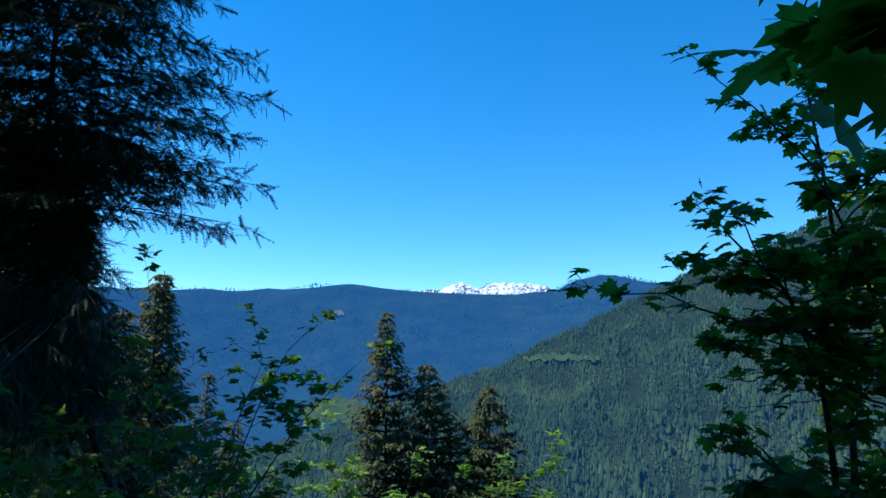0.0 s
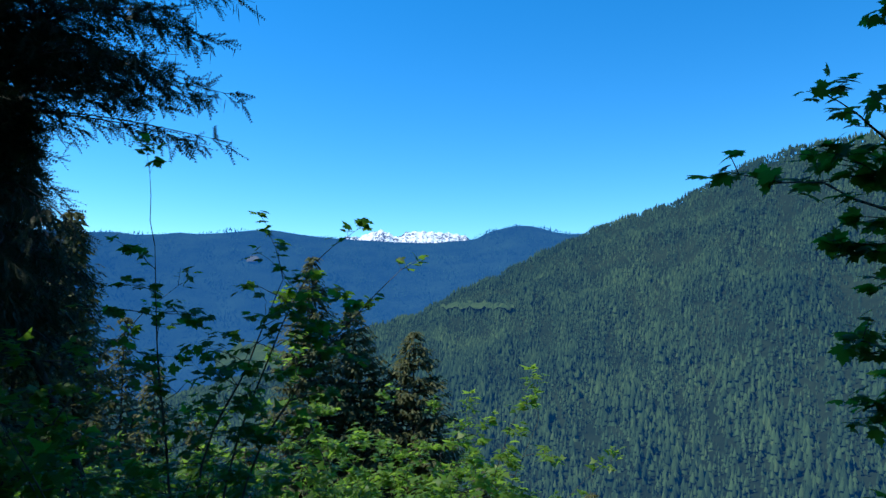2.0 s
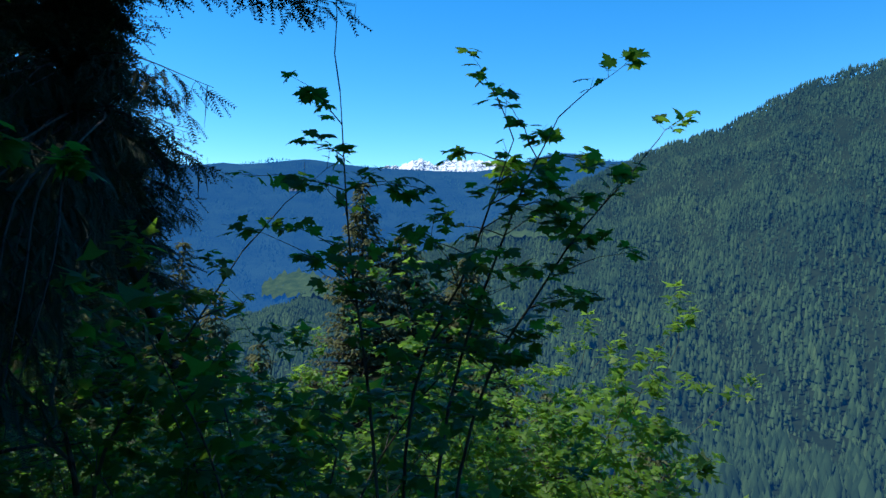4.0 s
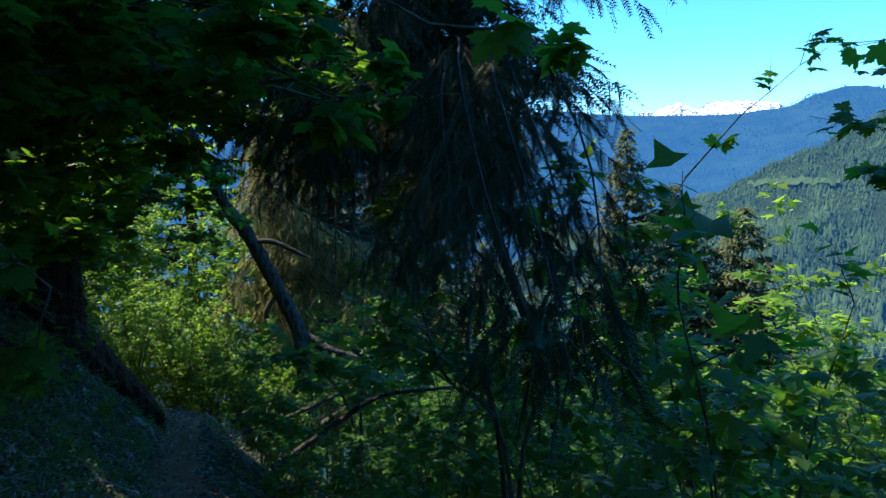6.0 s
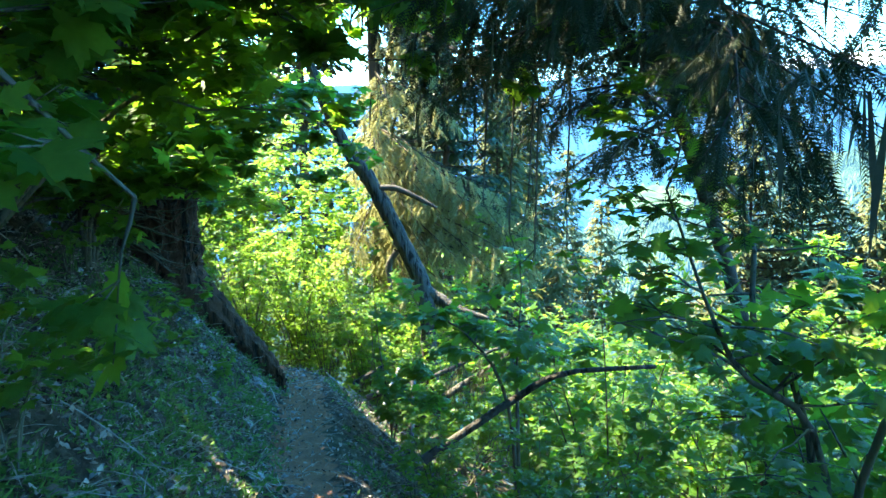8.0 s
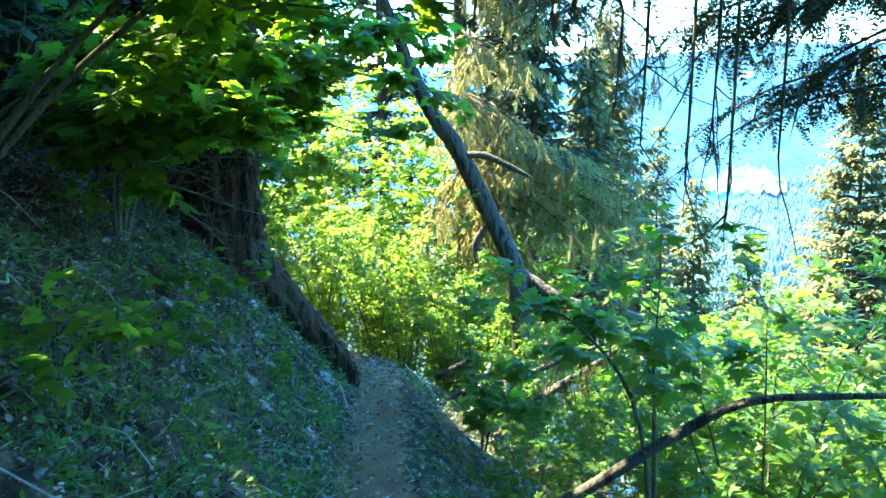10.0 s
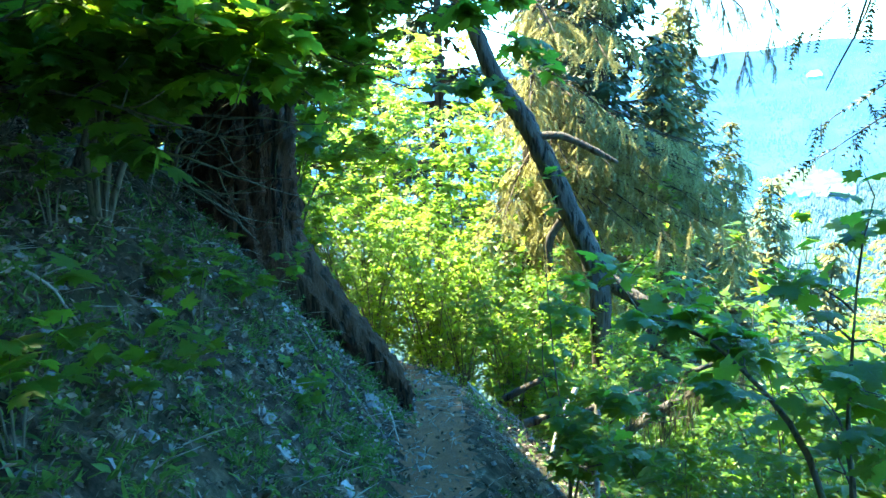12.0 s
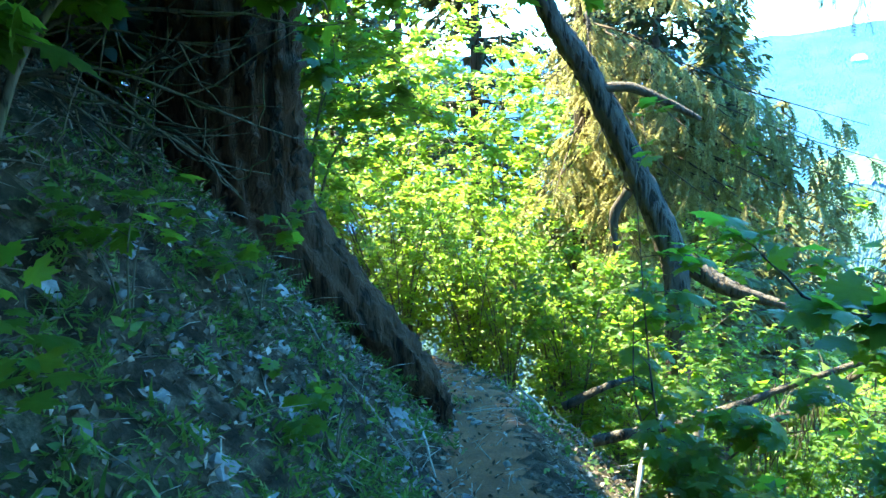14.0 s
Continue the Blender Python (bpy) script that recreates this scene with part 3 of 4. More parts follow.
def bough(wood, leaf, pts, r0, n, size, hang=0.5, sprig=SPRIG_NEAR, width=0.5, sub=9):
    """A fir limb: side twigs along a line, with needles that hang."""
    L = curve_through(pts, 14)
    wood.add(*tube(L, r0 * np.linspace(1, 0.15, 14), 6, 0.05))
    T = unit(np.gradient(L, axis=0))
    for k in range(sub):
        f = 0.06 + 0.94 * (k + rng.random()) / sub
        i = min(13, int(f * 13))
        s = 1 if k % 2 else -1
        d = unit(0.6 * T[i] + s * unit(np.cross(T[i], (0, 0, 1.0))) * rng.uniform(0.5, 1) + np.array([0, 0, -hang * rng.uniform(0.3, 1)]))
        ln = min(width, 0.6 * np.linalg.norm(L[-1] - L[0])) * rng.uniform(0.6, 1.15) * (1.2 - 0.75 * f)
        B = shoot(L[i], L[i] + d * ln, -0.04 * ln, 5)
        wood.add(*tube(B, r0 * 0.25 * np.linspace(1, 0.3, 5), 3))
        m = max(3, int(n * ln / width / sub))
        u = rng.uniform(0.1, 1, m)
        q = np.column_stack([np.interp(u, np.linspace(0, 1, 5), B[:, c]) for c in range(3)])
        w = unit(d + 0.55 * rng.standard_normal((m, 3)) + np.array([0, 0, -1.2 * hang]))
        leaf.many(*sprig, frames(w, np.array([0, 0, 1.0]) + 0.5 * rng.standard_normal((m, 3)) + 0.4 * w[:, [1, 0, 2]]) * (size * rng.uniform(0.6, 1.3, m))[:, None, None], q)


def thing(name, at, label, category, group=""):
    ob = new(name)
    ob.location = at
    return tagged(ob, label, category, group), np.array(at)


def crown_of(root, o, lines, mat, r0=0.03, n=60, size=0.16, hang=0.5, sprig=SPRIG_NEAR, width=0.5, sub=9):
    lf = Heap()
    for pts in lines:
        g = Heap()
        bough(g, lf, np.array(pts) - o, r0, n, size, hang, sprig, width, sub)
        part("limb", g.mesh("limb", M_BARK_DARK, True), root)
    part("crown", lf.mesh("crown", mat), root, "", "stuff")


zg = float(land(-10.0, 9.25))
tree, o = thing("great_fir_tree", (-10.0, 9.25, zg), "massive old fir with furrowed brown bark, rooted beside the trail", "tree")
part("trunk", rough_trunk("trunk", np.array([(-9.95, 9.25, -2.0), (-9.98, 9.2, -1.0), (-9.97, 9.2, 0), (-10.0, 9.3, 2), (-10.2, 9.4, 8), (-10.4, 9.4, 26)]) - o, [0.6, 0.43, 0.37, 0.35, 0.33, 0.1], M_BARK, 150, 72, 0.075, 9), tree)
part("root", rough_trunk("root", np.array([(-9.98, 9.2, -0.42), (-9.66, 9.36, -0.86), (-9.34, 9.52, -1.22), (-9.1, 9.7, -1.55), (-8.97, 9.79, -1.78), (-8.9, 9.84, -2.0)]) - o, [0.34, 0.27, 0.18, 0.13, 0.1, 0.04], M_BARK, 60, 30, 0.035, 6), tree)
part("root", rough_trunk("root", np.array([(-9.95, 9.05, -0.6), (-9.6, 8.8, -1.0), (-9.3, 8.65, -1.15), (-9.0, 8.6, -1.5)]) - o, [0.3, 0.2, 0.13, 0.05], M_BARK, 40, 24, 0.03, 5), tree)
# Crown is out of view; it starts low to shade the slope.
lines = []
for k in range(64):
    z, a = rng.uniform(4.6, 25), rng.uniform(0, 6.283)
    c, e = np.array([-10.35, 9.4, z]), np.array([math.cos(a), math.sin(a), -0.15]) * rng.uniform(1.7, 3.1)
    lines.append([c, c + e * 0.5, c + e + (0, 0, -0.2)])
# Unseen low boughs, added to shade the brush below the trail.
for k in range(14):
    c, e = np.array([-10.1, 9.4, rng.uniform(5.0, 7.0)]), np.array([rng.uniform(-11.2, -9.9), rng.uniform(10.8, 12.5), rng.uniform(4.3, 5.6)])
    lines.append([c, (c + e) / 2 + (0, 0, 0.15), e])
crown_of(tree, o, lines, M_NEEDLE, 0.04, 40, 0.55, 0.4, SPRIG_FAR, 0.9, 7)

zl = float(land(-8.6, 12.95))
lean, o = thing("leaning_tree", (-8.6, 12.95, zl), "grey leaning trunk with a broken limb beside the trail", "tree")
part("trunk", rough_trunk("trunk", np.array([(-8.55, 12.95, zl - 0.3), (-8.64, 12.99, -1.92), (-8.77, 13.09, -1.3), (-9.14, 13.03, -0.51), (-9.53, 12.84, 0.35), (-9.86, 12.57, 1.02), (-10.4, 12.3, 2.6)]) - o, [0.11, 0.105, 0.12, 0.115, 0.105, 0.09, 0.045], M_BARK_LEAN, 90, 22, 0.02, 5), lean)
part("limb", rough_trunk("limb", np.array([(-8.75, 13.09, -1.35), (-8.5, 13.15, -1.5), (-8.25, 13.19, -1.63), (-7.79, 13.28, -1.75)]) - o, [0.11, 0.085, 0.07, 0.035], M_BARK_LEAN, 34, 14, 0.012, 4), lean, "broken grey limb with a splintered tip")
part("stub", rough_trunk("stub", np.array([(-9.15, 12.98, -0.75), (-9.28, 12.95, -1.0), (-9.24, 12.92, -1.35)]) - o, [0.05, 0.045, 0.015], M_BARK_LEAN, 16, 10, 0.008, 3), lean)
part("branch", rough_trunk("branch", np.array([(-9.45, 12.85, 0.2), (-9.15, 13.0, 0.2), (-8.8, 13.15, 0.02), (-8.6, 13.25, -0.1)]) - o, [0.05, 0.045, 0.035, 0.02], M_BARK_LEAN, 20, 10, 0.005, 3), lean)

# ---- dark fir whose boughs hang over the slope ----
zd = float(land(-3.6, 10.3))
dark, o = thing("dark_fir_tree", (-3.6, 10.3, zd), "shaded leaning fir with heavy drooping dark boughs", "tree")
AXIS = curve_through([(-3.6, 10.3, zd - 0.3), (-4.1, 9.75, -1.0), (-4.75, 9.1, 1.3), (-5.0, 8.6, 3.2), (-5.0, 8.4, 6.0), (-5.0, 8.4, 10.5)], 60)
part("trunk", rough_trunk("trunk", AXIS[::6] - o, [0.055, 0.05, 0.045, 0.02], M_BARK_DARK, 60, 12, 0.008, 4), dark)


def stem_at(z):
    return np.array([np.interp(z, AXIS[:, 2], AXIS[:, 0]), np.interp(z, AXIS[:, 2], AXIS[:, 1]), z])


lines = []
for k in range(245):
    z = rng.uniform(2.9, 7.2) if k >= 200 else rng.uniform(0.9, 9.8) if k % 3 else rng.uniform(0.7, 5.0)
    a = rng.uniform(0, 6.283)
    dx, dy = math.cos(a), math.sin(a)
    reach = 2.3 if z < 2.5 else 2.5 if z < 5.5 else 2.5 * (10.2 - z) / 4.7 + 0.15
    if dx > 0.25 and dy > -0.75:
        reach = 0.6 if z < 3.9 else reach
    elif dx < 0.2 and dy < 0.3 and z < 2.4:
        reach = 1.4
    if k % 4 == 0:
        reach = min(reach, 0.9)
    reach *= rng.uniform(0.72, 1.05)
    c = stem_at(z)
    drop = -0.28 * reach * rng.uniform(0.3, 1.3)
    lines.append([c, c + (dx * reach * 0.5, dy * reach * 0.5, 0.25 * drop), c + (dx * reach, dy * reach, drop)])
for e in ((-2.3, 8.4, 3.2), (-2.2, 8.5, 3.75), (-2.35, 8.6, 4.4), (-2.15, 8.8, 5.0), (-2.4, 8.9, 5.6), (-2.4, 7.0, 4.1), (-2.55, 7.1, 3.7), (-2.7, 7.3, 3.35), (-2.5, 7.2, 4.6), (-3.0, 7.6, 3.6), (-3.42, 7.24, 1.7), (-3.8, 7.6, 2.25), (-3.6, 7.4, 1.95), (-3.3, 7.1, 1.65), (-3.5, 6.9, 1.8)):
    e = np.array(e)
    c = stem_at(e[2] + 0.35)
    lines.append([c, (c + e) / 2 + (0, 0, 0.08), e])
    lines.append([c, (c + e) / 2 + (0.1, -0.15, 0), e + (-0.2, -0.15, -0.08)])
close = []
for m in ((0, 0, 0), (-0.18, 0.12, 0.12), (0.12, 0.2, 0.18), (-0.1, 0.25, -0.1), (0.05, 0.1, 0.05), (-0.28, 0.2, 0.0)):
    m = np.array(m)
    close.append([stem_at(2.3), np.array([-4.0, 6.7, 1.75]) + m, np.array([-3.6, 5.3, 1.3]) + m, np.array([-3.35, 4.65, 0.85]) + m, np.array([-3.22, 4.35, 0.5]) + m * 0.5])
for e in ((-3.85, 5.35, 1.15), (-3.7, 5.7, 1.3), (-4.0, 5.9, 1.45), (-3.55, 6.1, 0.95), (-3.75, 6.4, 0.9), (-2.95, 6.1, 1.95), (-5.4, 7.6, 1.3), (-5.0, 7.4, 1.5), (-4.6, 7.2, 1.6), (-5.8, 8.2, 1.35), (-4.4, 6.6, 1.9), (-4.9, 6.9, 2.0), (-4.3, 5.3, 1.15), (-4.5, 5.6, 1.35), (-4.2, 5.5, 1.2), (-3.85, 5.1, 0.8), (-3.8, 5.25, 0.7), (-4.7, 5.9, 1.5), (-4.43, 6.08, 1.9), (-5.6, 7.0, 1.3), (-5.2, 6.8, 1.2), (-4.8, 6.6, 1.15), (-5.9, 7.7, 1.2), (-5.4, 7.2, 1.55), (-5.9, 7.3, 1.1), (-5.5, 7.1, 1.0), (-6.3, 8.0, 1.0), (-6.1, 7.6, 1.35), (-5.3, 6.2, 1.3), (-5.1, 6.4, 1.25), (-4.9, 6.2, 1.35), (-4.6, 5.9, 1.1), (-5.5, 6.6, 1.45), (-5.0, 6.0, 1.55), (-5.6, 6.3, 1.65)):
    e = np.array(e)
    c = stem_at(e[2] + 0.8)
    close.append([c, (c + e) / 2 + (0, 0, 0.12), e])
    close.append([c, (c + e) / 2 + (0.1, -0.15, 0), e + (-0.2, -0.05, -0.08)])
low = [l for l in lines if l[0][2] < 2.7]
crown_of(dark, o, [l for l in lines if l[0][2] >= 2.7], M_NEEDLE, 0.014, 250, 0.21, 0.2, SPRIG_DARK, 0.6, 18)
crown_of(dark, o, low, M_NEEDLE, 0.012, 170, 0.17, 0.5, SPRIG_DARK, 0.5, 15)
crown_of(dark, o, [l for l in close if l[-1][1] < 5.5], M_NEEDLE, 0.01, 420, 0.16, 0.85, SPRIG_SOFT, 0.38, 24)
crown_of(dark, o, [l for l in close if l[-1][1] >= 5.5], M_NEEDLE, 0.01, 190, 0.16, 1.1, SPRIG_NEAR, 0.42, 16)
lines += close
lich = Heap()
tips = np.array([l[-1] for l in lines] + [l[1] for l in lines])
q = tips[rng.integers(0, len(tips), 900)] + 0.03 * rng.standard_normal((900, 3))
STRAND = (np.array([(-0.012, 0, 0), (0.012, 0, 0), (0.016, 0.5, 0.02), (-0.01, 0.55, -0.03), (0, 1, 0.01)], float), np.array([(0, 1, 2), (0, 2, 3), (3, 2, 4)]))
lich.many(*STRAND, frames(np.array([0, 0, -1.0]) + 0.12 * rng.standard_normal((900, 3)), rng.standard_normal((900, 3))) * rng.uniform(0.08, 0.28, 900)[:, None, None], q - o)
part("lichen", lich.mesh("lichen", M_LICHEN), dark, "grey-green hanging strands", "stuff")

for e in ((-5.35, 7.5, 0.25), (-5.55, 7.6, 0.4), (-5.2, 7.5, 0.15), (-5.3, 7.7, 0.5), (-5.05, 7.6, 0.35), (-5.75, 7.9, 0.6)):
    e = np.array(e)
    g = Heap()
    L = curve_through([stem_at(1.7), (e[0] - 0.05, e[1] + 0.35, 1.35), (e[0], e[1] + 0.08, 0.95), e], 12)
    g.add(*tube(L - o, 0.016 * np.linspace(1, 0.25, 12), 5, 0.08))
    for k in range(9):
        q = L[rng.integers(4, 12)]
        w = unit(np.array([0, 0, -1.0]) + 0.55 * rng.standard_normal(3)) * rng.uniform(0.12, 0.4)
        g.add(*tube(shoot(q, q + w, -0.02, 5) - o, 0.004 * np.linspace(1, 0.4, 5), 4))
    part("dead_limb", g.mesh("dead_limb", M_STEM, True), dark, "bare drooping dead twigs")

# ---- sunlit fir with dry hanging boughs, coloured paler to look lit ----
zt = float(land(-11.0, 15.6))
tan, o = thing("sunlit_fir_tree", (-11.0, 15.6, zt), "fir with long pale drooping boughs in sunlight", "tree")
part("trunk", rough_trunk("trunk", np.array([(-11.0, 15.6, zt - 0.3), (-11.0, 15.6, 0), (-11.1, 15.7, 5), (-11.1, 15.7, 11)]) - o, [0.14, 0.12, 0.1, 0.03], M_BARK_DARK, 60, 20, 0.02, 6), tan)
lines = []
for e in ((-8.2, 15.5, -0.25), (-7.6, 15.7, -0.55), (-7.9, 15.2, -0.9), (-8.7, 15.0, -1.0), (-9.3, 15.0, -0.9), (-9.5, 14.7, -0.2), (-9.0, 14.9, -0.2), (-9.9, 14.4, 0.5), (-9.0, 15.2, 0.35), (-9.6, 14.5, 1.4), (-8.8, 15.3, 1.3), (-9.2, 15.9, 2.2), (-8.4, 15.6, 0.1), (-10.2, 14.2, -0.9), (-9.4, 14.7, -1.6), (-8.6, 15.1, -1.8), (-7.2, 15.8, -0.6), (-7.0, 15.6, -0.95), (-7.5, 15.9, -0.2), (-7.4, 15.3, -1.3)):
    e = np.array(e) - (0, 0.8, 0)
    c = np.array([-11.0, 15.6, e[2] + 0.9])
    lines.append([c, (c + e) / 2 + (0, 0, 0.1), e])
    lines.append([c, (c + e) / 2 + (0.1, -0.1, -0.1), e + (-0.4, -0.15, -0.15)])
crown_of(tan, o, lines, M_NEEDLE_DRY_LIT, 0.02, 360, 0.24, 0.95, SPRIG_MID, 0.7, 17)
lines = []
for e in ((-7.6, 14.1, 1.1), (-7.9, 14.3, 1.3), (-7.4, 14.3, 1.25), (-8.3, 14.4, 1.5)):
    e = np.array(e)
    lines.append([(-11.1, 15.65, e[2] + 2.2), (e[0] - 1.3, e[1] + 0.6, e[2] + 1.3), e + (0, 0, 0.5), e + (0.1, -0.05, -0.3)])
crown_of(tan, o, lines, M_NEEDLE, 0.025, 300, 0.2, 1.0, SPRIG_NEAR, 0.6, 16)
lines = []
for k in range(34):
    z, a = rng.uniform(3.5, 10.5), rng.uniform(0, 6.283)
    c = np.array([-11.1, 15.7, z])
    e = np.array([math.cos(a), math.sin(a), -0.3]) * min(1.9, (11.2 - z) * 0.4)
    lines.append([c, c + e * 0.5, c + e])
crown_of(tan, o, lines, M_NEEDLE_LIT, 0.03, 70, 0.34, 0.7, SPRIG_FAR, 0.8, 8)

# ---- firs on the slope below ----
def fir_at(x, y, top, base, reach, label, size, whorls, per, r, mat=M_NEEDLE_LIT, lean=(0, 0), droop=0.25):
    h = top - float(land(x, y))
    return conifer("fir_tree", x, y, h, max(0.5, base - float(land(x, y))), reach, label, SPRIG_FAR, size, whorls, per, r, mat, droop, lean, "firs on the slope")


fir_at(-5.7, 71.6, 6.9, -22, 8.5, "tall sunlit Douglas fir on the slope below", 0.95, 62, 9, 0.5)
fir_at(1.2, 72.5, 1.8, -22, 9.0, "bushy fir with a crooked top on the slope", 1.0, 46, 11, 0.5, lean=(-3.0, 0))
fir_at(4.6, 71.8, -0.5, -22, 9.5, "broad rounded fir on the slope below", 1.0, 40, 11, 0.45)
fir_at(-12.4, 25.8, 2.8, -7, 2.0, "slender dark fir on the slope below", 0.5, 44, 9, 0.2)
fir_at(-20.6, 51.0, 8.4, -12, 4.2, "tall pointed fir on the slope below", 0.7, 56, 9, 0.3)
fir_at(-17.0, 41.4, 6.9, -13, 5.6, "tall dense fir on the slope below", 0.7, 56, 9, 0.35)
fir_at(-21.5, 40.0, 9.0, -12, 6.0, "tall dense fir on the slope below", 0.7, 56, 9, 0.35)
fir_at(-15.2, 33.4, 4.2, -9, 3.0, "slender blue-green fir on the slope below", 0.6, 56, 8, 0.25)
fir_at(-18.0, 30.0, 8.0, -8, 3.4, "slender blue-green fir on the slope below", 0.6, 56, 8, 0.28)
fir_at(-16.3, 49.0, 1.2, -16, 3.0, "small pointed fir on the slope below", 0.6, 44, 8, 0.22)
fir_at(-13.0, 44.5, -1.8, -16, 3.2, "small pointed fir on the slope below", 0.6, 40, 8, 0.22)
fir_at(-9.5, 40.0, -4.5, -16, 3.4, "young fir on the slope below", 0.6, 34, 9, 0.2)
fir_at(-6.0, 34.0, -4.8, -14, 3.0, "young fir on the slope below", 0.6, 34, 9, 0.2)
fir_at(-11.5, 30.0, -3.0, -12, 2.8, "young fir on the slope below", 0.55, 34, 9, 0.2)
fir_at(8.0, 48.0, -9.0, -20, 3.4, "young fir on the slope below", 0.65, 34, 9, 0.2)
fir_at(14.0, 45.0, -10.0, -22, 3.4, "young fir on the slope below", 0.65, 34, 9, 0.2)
# shaded wood behind the bend
for x, y, top in ((-17.5, 22.0, 14), (-13.2, 23.5, 10), (-20.5, 19.6, 13), (-16.0, 26.0, 12), (-22.0, 24.0, 15)):
    fir_at(x, y, top, -2.5, 2.4, "dark forest fir with bare lower trunk", 0.5, 40, 8, 0.24, M_NEEDLE)
# tall firs uphill, mostly unseen, added so that their crowns shade the trail
for x, y, h in ((-4.3, 0.2, 20), (-7.5, 2.0, 22), (-10.9, 5.1, 21), (-12.8, 3.4, 24), (-1.2, -2.8, 21), (-9.5, -0.8, 24), (-7.9, 4.3, 20), (-6.0, 1.9, 21), (-6.5, 3.4, 22), (-17.5, 10.6, 18)):
    conifer("fir_tree", x, y, h, 5.0, 3.0, "tall forest fir above the trail, added mostly out of view for shade", SPRIG_FAR, 0.95, 30, 7, 0.3, M_NEEDLE, 0.2, group="firs above the trail", bare=0.42)

# low dark firs at the top of the bank
for x, y, h in ((-12.3, 7.6, 6), (-13.2, 6.6, 7), (-11.9, 6.3, 6), (-13.6, 5.2, 8), (-14.5, 7.4, 7), (-12.7, 9.8, 7), (-11.9, 9.3, 5)):
    conifer("fir_tree", x, y, h, 0.3, 2.0, "low dark fir at the top of the bank", SPRIG_FAR, 0.5, 26, 9, 0.12, M_NEEDLE, 0.3, group="firs above the trail")

for x, y, h in ((-10.9, 7.7, 4.0), (-10.4, 6.7, 4.0), (-11.7, 8.5, 3.6)):
    conifer("fir_tree", x, y, h, 0.05, 1.5, "young dark fir at the top of the bank", SPRIG_FAR, 0.36, 26, 9, 0.06, M_NEEDLE, 0.3, group="firs above the trail", bare=0.05)

# ---- maples along the trail ----
maple("vine_maple", -1.8, 5.2, "slender vine maple with broad green leaves beside the trail", [rel(-1.8, 5.2, p) for p in (
    [(-2.0, 5.2, 0.2), (-2.1, 5.2, 1.0), (-2.15, 5.2, 1.75)], [(-1.85, 5.2, 0.1), (-1.55, 5.2, 1.0), (-1.35, 5.25, 1.55)], [(-1.6, 5.2, 0.0), (-1.2, 5.2, 0.9), (-0.75, 5.25, 1.45)],
    [(-1.7, 5.2, 0.0), (-1.4, 5.2, 1.1), (-1.15, 5.2, 1.65)])], size=0.072, branch=17, twigs=3, per=5, spread=0.55, r=0.011, floor=0.35, picks=240)
maple("vine_maple", 1.9, 3.6, "dark leafy maple with lichen on its branches", [rel(1.9, 3.6, p) for p in (
    [(1.9, 3.5, 0.9), (1.75, 3.45, 1.8), (1.5, 3.4, 2.1)], [(2.0, 3.5, 1.2), (2.0, 3.5, 2.2), (1.9, 3.5, 3.3)], [(2.2, 3.4, 1.0), (1.9, 3.3, 1.6), (1.35, 3.2, 1.75)],
    [(2.3, 3.6, 1.0), (2.1, 3.4, 1.9), (1.75, 3.2, 2.5)], [(2.0, 3.6, 0.5), (1.8, 3.4, 0.9), (1.5, 3.3, 1.1)], [(2.4, 3.5, 1.0), (2.5, 3.5, 2.0), (2.3, 3.4, 2.9)])], size=0.09, branch=20, twigs=5, per=6, spread=0.6, r=0.022, picks=240)
maple("bigleaf_maple", 1.7, 1.2, "maple with very broad leaves overhanging the view", [rel(1.7, 1.2, p) for p in (
    [(1.4, 1.2, 1.0), (1.1, 1.15, 1.9), (0.6, 1.1, 2.2)], [(1.45, 1.1, 1.2), (1.2, 1.05, 2.1), (0.85, 1.0, 2.34)], [(1.4, 1.2, 1.2), (1.05, 1.15, 2.0), (0.7, 1.14, 2.12)])],
    size=0.15, branch=5, twigs=1, per=2.6, spread=0.2, r=0.007, floor=0.8, picks=80)
# canopy over the bank
maple("vine_maple", -8.9, 7.5, "arching maple on the bank above the trail", [rel(-8.9, 7.5, p) for p in (
    [(-8.9, 7.8, 0.3), (-8.7, 8.4, 0.75), (-8.3, 9.2, 0.5)], [(-8.8, 7.7, 0.5), (-8.4, 8.4, 1.0), (-7.8, 9.6, 0.8)], [(-9.0, 7.6, 0.4), (-8.9, 8.2, 0.8), (-8.9, 9.0, 0.45)],
    [(-8.6, 7.4, 0.5), (-7.9, 7.3, 1.0), (-7.2, 7.2, 1.2)], [(-8.7, 7.4, 0.3), (-8.3, 7.5, 0.5), (-7.9, 7.7, 0.45)], [(-8.9, 7.7, 0.6), (-8.6, 8.8, 1.3), (-8.2, 10.2, 1.2)])],
    size=0.13, branch=22, twigs=4, per=8, spread=0.7, r=0.02, floor=0.3, picks=200)
maple("vine_maple", -7.6, 5.3, "arching maple on the bank above the trail", [rel(-7.6, 5.3, p) for p in (
    [(-7.4, 5.5, 0.9), (-6.9, 5.9, 1.5), (-6.3, 6.6, 1.75)], [(-7.5, 5.5, 0.8), (-7.2, 6.2, 1.1), (-6.9, 6.8, 0.95)], [(-7.3, 5.2, 0.9), (-6.6, 5.2, 1.6), (-5.7, 5.7, 1.9)],
    [(-7.6, 5.6, 0.8), (-7.6, 6.3, 1.4), (-7.4, 7.2, 1.5)], [(-7.4, 5.1, 0.7), (-6.9, 4.8, 1.0), (-6.4, 4.7, 0.7)])],
    size=0.14, branch=15, twigs=4, per=6, spread=0.75, r=0.025, floor=0.3, picks=150)
